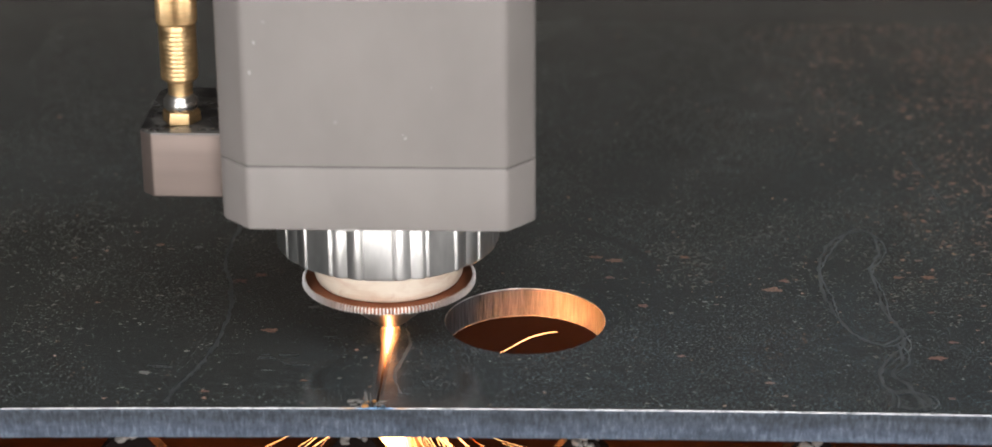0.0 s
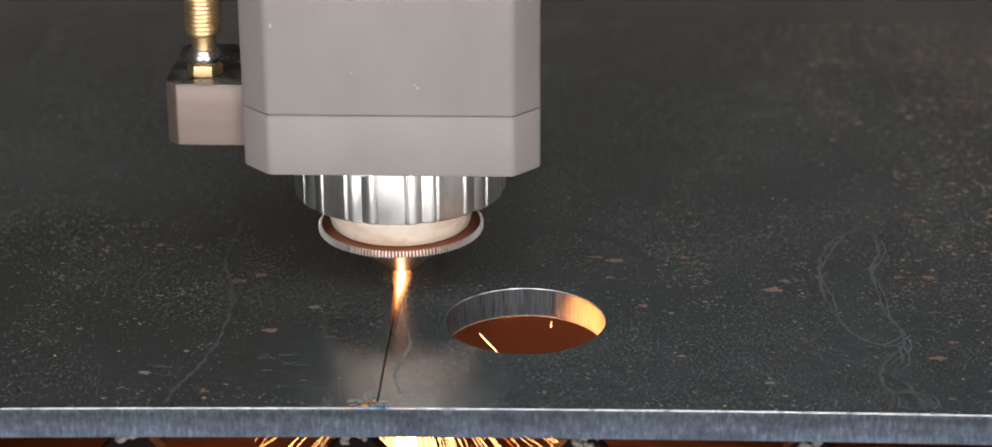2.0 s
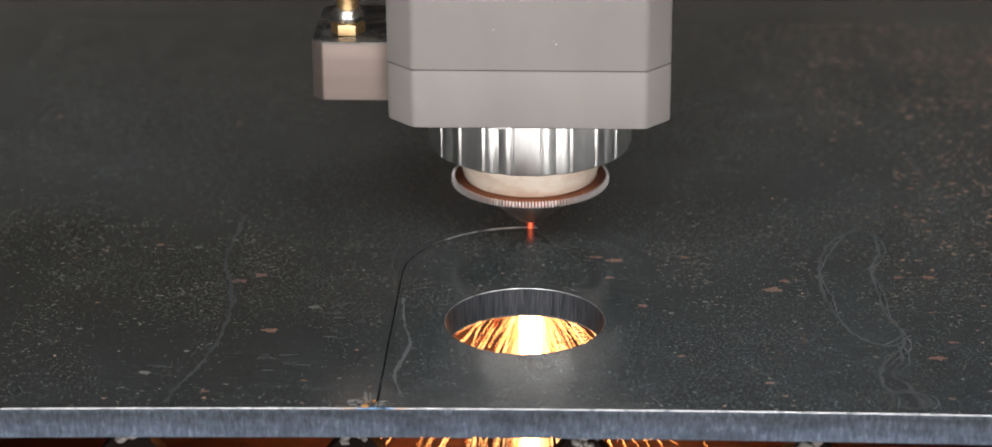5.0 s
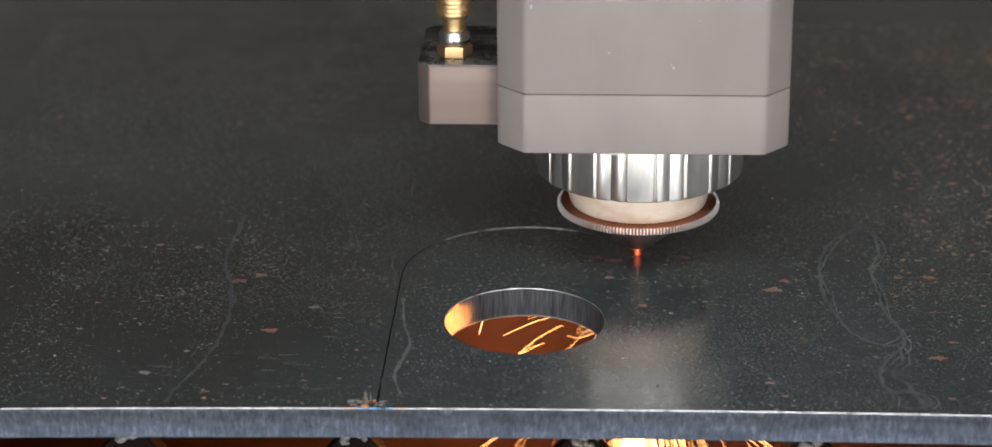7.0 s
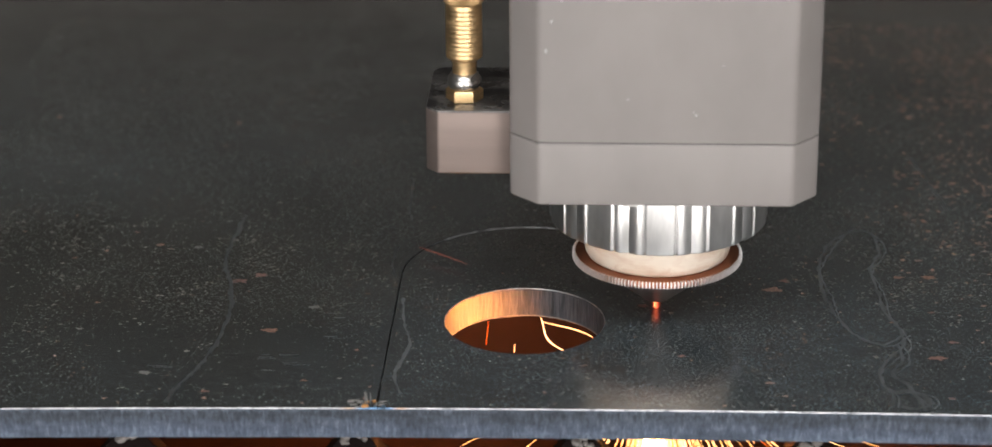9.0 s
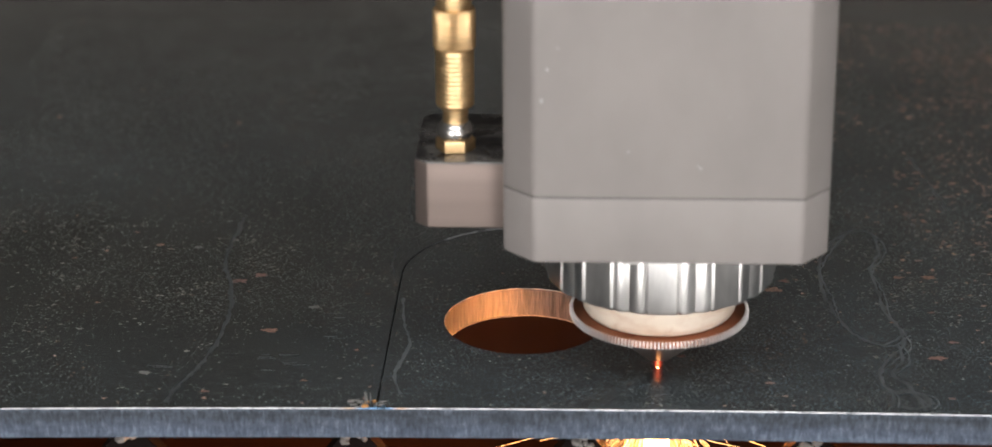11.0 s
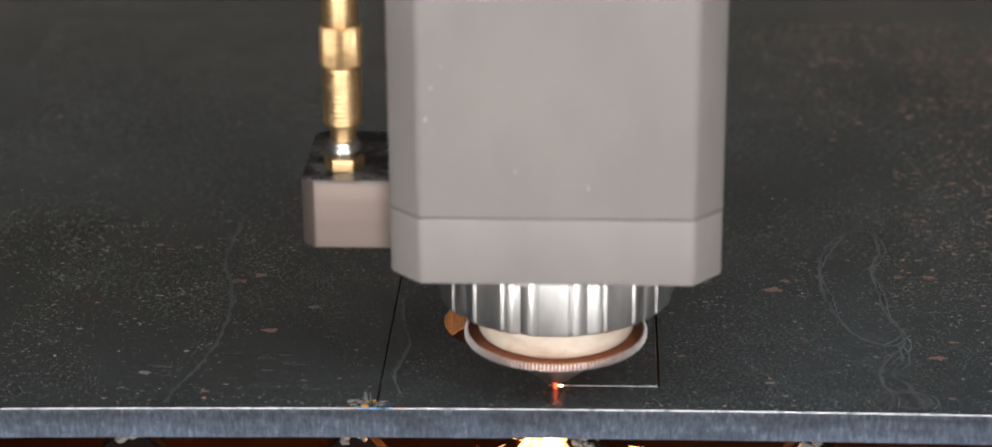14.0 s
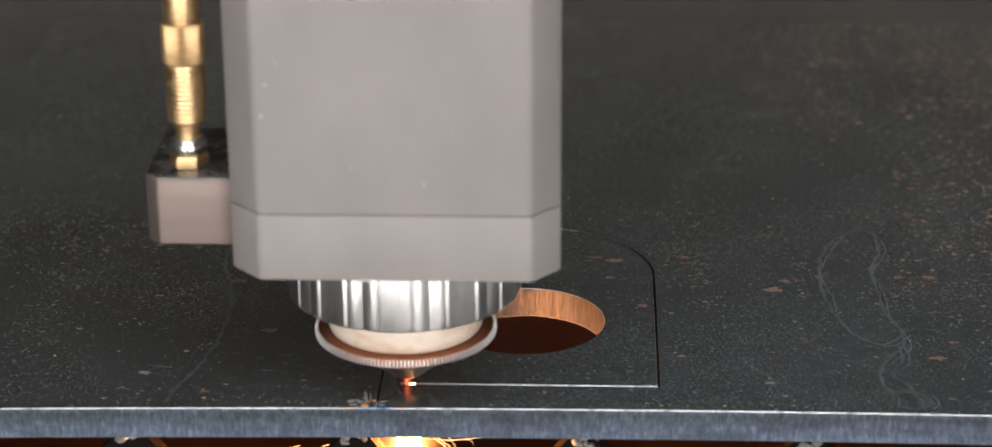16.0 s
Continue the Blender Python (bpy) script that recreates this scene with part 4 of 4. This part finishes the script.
def kerf_bloom():
    """The bloom round the fresh hot kerf while the cut runs away from the front edge, built as one low tapering glowing
    body.
    """
    flame = thing("kerf_bloom", "white and orange bloom along the fresh kerf, built as a glowing body", "flame")
    stops = ((1.6, 1.0, 1.2), (0.6, 1.6, 1.85), (-0.4, 1.8, 1.7), (-1.6, 1.6, 1.0), (-4.6, 1.1, 0.6), (-9.0, 0.95, 0.4), (-14.0, 0.85, 0.3), (-20.0, 0.75, 0.2), (-24.0, 0.6, 0.1))
    bm, rings = bmesh.new(), []
    for x, wide, top in stops:
        rings.append([bm.verts.new((x, wide * math.cos(a), 0.03 + top * math.sin(a))) for a in [math.pi * i / 16 for i in range(17)]])
    for lo, hi in zip(rings, rings[1:]):
        for i in range(16):
            bm.faces.new((lo[i], lo[i + 1], hi[i + 1], hi[i]))
    part("bloom_body", bm, KERF_GLOW, flame, "white-hot root fading into an orange tail", True)
    return flame


def hole_spark(x0, y0, x1, y1, bow, thick, m):
    """One spark thrown up below the round hole, a thin bowed streak."""
    bm, rings, n = bmesh.new(), [], 12
    a, b = Vector((x0, y0, -9.0)), Vector((x1, y1, -9.0))
    side = Vector((-(b - a).y, (b - a).x, 0)).normalized()
    for i in range(n + 1):
        k = i / n
        c = (a.lerp(b, k) + side * bow * math.sin(math.pi * k ** 1.4)) - (a + b) / 2
        q = thick * (0.35 + 0.65 * math.sin(math.pi * (0.1 + 0.8 * k)))
        rings.append([bm.verts.new(c + Vector((q * math.cos(t), q * math.sin(t), q * 0.6 * math.sin(t + 1.0)))) for t in (0, 2.094, 4.189)])
    for lo, hi in zip(rings, rings[1:]):
        for i in range(3):
            bm.faces.new((lo[i], lo[(i + 1) % 3], hi[(i + 1) % 3], hi[i]))
    ob = tagged(part("flying_spark", bm, m), "thin yellow spark flying below the round hole", "spark", "sparks below the hole")
    return ob, (a + b) / 2, (b - a).normalized()


start_burr()
SPRAY, BUNDLES = spark_spray()
TRAIL, BEAD = hot_trail()
BLOOM = kerf_bloom()
STRAYS = [stray_spark(11, 0.10), stray_spark(13, 0.14)]
# seconds, both ends on a level below the sheet, bow
FIRST_SPARKS = ((0.0, -4.4, 6.4, 5.0, 15.3, 1.2), (0.5, -4.7, 6.4, -2.2, 16.7, 0.7), (0.5, -8.1, 8.2, -6.7, 14.1, 1.0), (0.5, 3.1, 6.6, 5.1, 11.8, 0), (1.0, -5.7, 6.9, -6.4, 14.4, 0), (1.0, -3.2, 12.9, 3.7, 19.9, -0.7),
                (1.5, -12.9, 13.7, -8.1, 7.7, 0.3), (1.5, -9.3, 10.0, -9.4, 17.6, 0.6), (1.5, -7.0, 9.5, 4.2, 11.7, -0.6), (2.0, -8.4, 14.1, -4.9, 6.4, 0), (2.0, 4.0, 19.4, 3.9, 16.6, 0), (2.5, -11.4, 17.6, -6.3, 8.8, 0.4), (2.5, -2.6, 20.0, -0.8, 19.5, 0))
LATER_SPARKS = ((7.0, -8.0, 20.5, -8.4, 13.6, 0), (7.0, -4.2, 13.4, 3.9, 21.3, 0.5), (7.5, -3.0, 22.0, 0.0, 18.4, 0), (7.5, 0.5, 20.1, 6.0, 20.8, 0), (7.5, 6.3, 17.2, 11.7, 14.1, 0.5), (8.0, -2.9, 19.2, 4.1, 10.7, -1.6), (8.0, -1.3, 22.9, 4.0, 7.2, 1.6),
                (8.5, -1.4, 26.0, 4.7, 12.6, 2.0), (8.5, 0.7, 15.2, 9.7, 17.3, 0), (8.5, -5.4, 9.6, 11.5, 14.1, -1.3), (9.0, -7.0, 19.1, -7.0, 9.5, 0), (9.0, 2.1, 20.7, 6.5, 7.3, -1.4), (9.0, 2.3, 19.3, 11.1, 13.3, 0.7), (9.0, -2.1, 9.7, -2.1, 6.5, 0))
HOLE_SPARKS = [(row[0], *hole_spark(*row[1:], 0.095 - 0.02 * (k % 3), SPARK_GLOW if k % 4 != 3 else ORANGE_HOT)) for k, row in enumerate(FIRST_SPARKS + LATER_SPARKS)]


def motions():
    """All that moves: the head, the fire below it, the metal that the beam blows out, and the blank as it comes loose."""
    walk(head, [(t, pose(x * MM, y * MM, 0)) for t, x, y in PATH])
    off, on = 11.84, 12.64

    def lit(t):
        return not off < t < on
    times = sorted({round(0.1 * k, 2) for k in range(161)} | {off, off + 0.04, on - 0.04, on})
    down = -0.7
    walk(SPRAY, [(t, pose(cut_at(t)[0] * MM, cut_at(t)[1] * MM, 0 if lit(t) else down)) for t in times])
    walk(BEAD, [(t, pose(cut_at(t)[0] * MM, cut_at(t)[1] * MM, 0 if lit(t) else down)) for t in times])
    rnd = random.Random(3)
    for b in BUNDLES:
        walk(b, [(0.1 * k, pose(0, 0, rnd.uniform(-0.006, 0.0), rnd.uniform(-4, 4), rnd.uniform(-4, 4), rnd.uniform(0, 80))) for k in range(161)])
    for lag, ob in TRAIL:
        rows = []
        for t in times:
            s = t - lag
            if off < t < on or (t >= on and s < 12.62):
                rows.append((t, pose(0.02165, -0.0258, down, 0, 0, 180)))
                continue
            (xa, ya), (xb, yb) = cut_at(s - 0.05), cut_at(s + 0.05)
            (x, y) = ideal(*cut_at(s))
            sunk = -0.0011 * max(0.0, min(1.0, (t - 4.3) / 1.2)) * (1.0 if t < 12.7 or lag > 0.1 else 0.0)
            rows.append((t, pose(x * MM, y * MM, sunk, 0, 0, math.degrees(math.atan2(yb - ya, xb - xa)))))
        walk(ob, rows)
    # the bloom body sinks into the kerf as the cut turns across the bed
    rows = []
    for t in times:
        (xa, ya), (xb, yb) = cut_at(min(t, 3.6) - 0.55), cut_at(min(t, 3.6))
        rows.append((t, pose(cut_at(t)[0] * MM, cut_at(t)[1] * MM, -0.004 * max(0.0, min(1.0, (t - 2.3) / 0.8)) - 0.06 * max(0.0, min(1.0, (t - 3.5) / 1.0)), 0, 0, math.degrees(math.atan2(yb - ya, xb - xa)))))
    walk(BLOOM, rows)
    for t, ob, mid, way in HOLE_SPARKS:
        rest = Vector((0.0, 0.25, -0.29))
        rows = [(t + d, Matrix.Translation(mid * MM + way * 0.05 * d)) for d in (-0.05, 0.0, 0.05) if 0 <= t + d]
        if t > 0.2:
            rows = [(0.0, Matrix.Translation(rest)), (t - 0.15, Matrix.Translation(rest))] + rows
        walk(ob, rows + [(t + 0.15, Matrix.Translation(rest)), (16.0, Matrix.Translation(rest))])
    for t, ob in WEB:
        rows = [(0.0, pose(0, 0, 0))] if t > 0.02 else []
        walk(ob, rows + [(t, pose(0, 0, 0)), (t + 0.07, pose(0, 0, -0.05)), (min(t + 0.4, 17.0), pose(0, 0, -0.30)), (18.0, pose(0, 0, -0.30))])
    # each stray spark leaves the spray, crosses low over the sheet for a moment and drops behind the bed
    for ob, t, (x, y), turn in ((STRAYS[0], 9.0, (-15.0, 24.0), -36), (STRAYS[1], 8.0, (-18.2, 4.6), 11.7)):
        away = pose(0.06, 0.30, -0.6, 0, 0, turn)
        u = Vector((math.cos(radians(turn)), math.sin(radians(turn)))) * 0.012
        near = [(t + d, pose(x * MM - u.x * d / 0.06, y * MM - u.y * d / 0.06, 0.0015, 0, 0, turn)) for d in (-0.06, 0.0, 0.06)]
        walk(ob, [(0.0, away), (t - 0.16, away), *near, (t + 0.16, away), (16.0, away)])
    walk(cut_blank, [(0.0, pose(0, 0, 0)), (3.0, pose(0, 0, 0)), (6.5, pose(-0.00007, 0, 0)), (16.0, pose(-0.00007, 0, 0))])


motions()
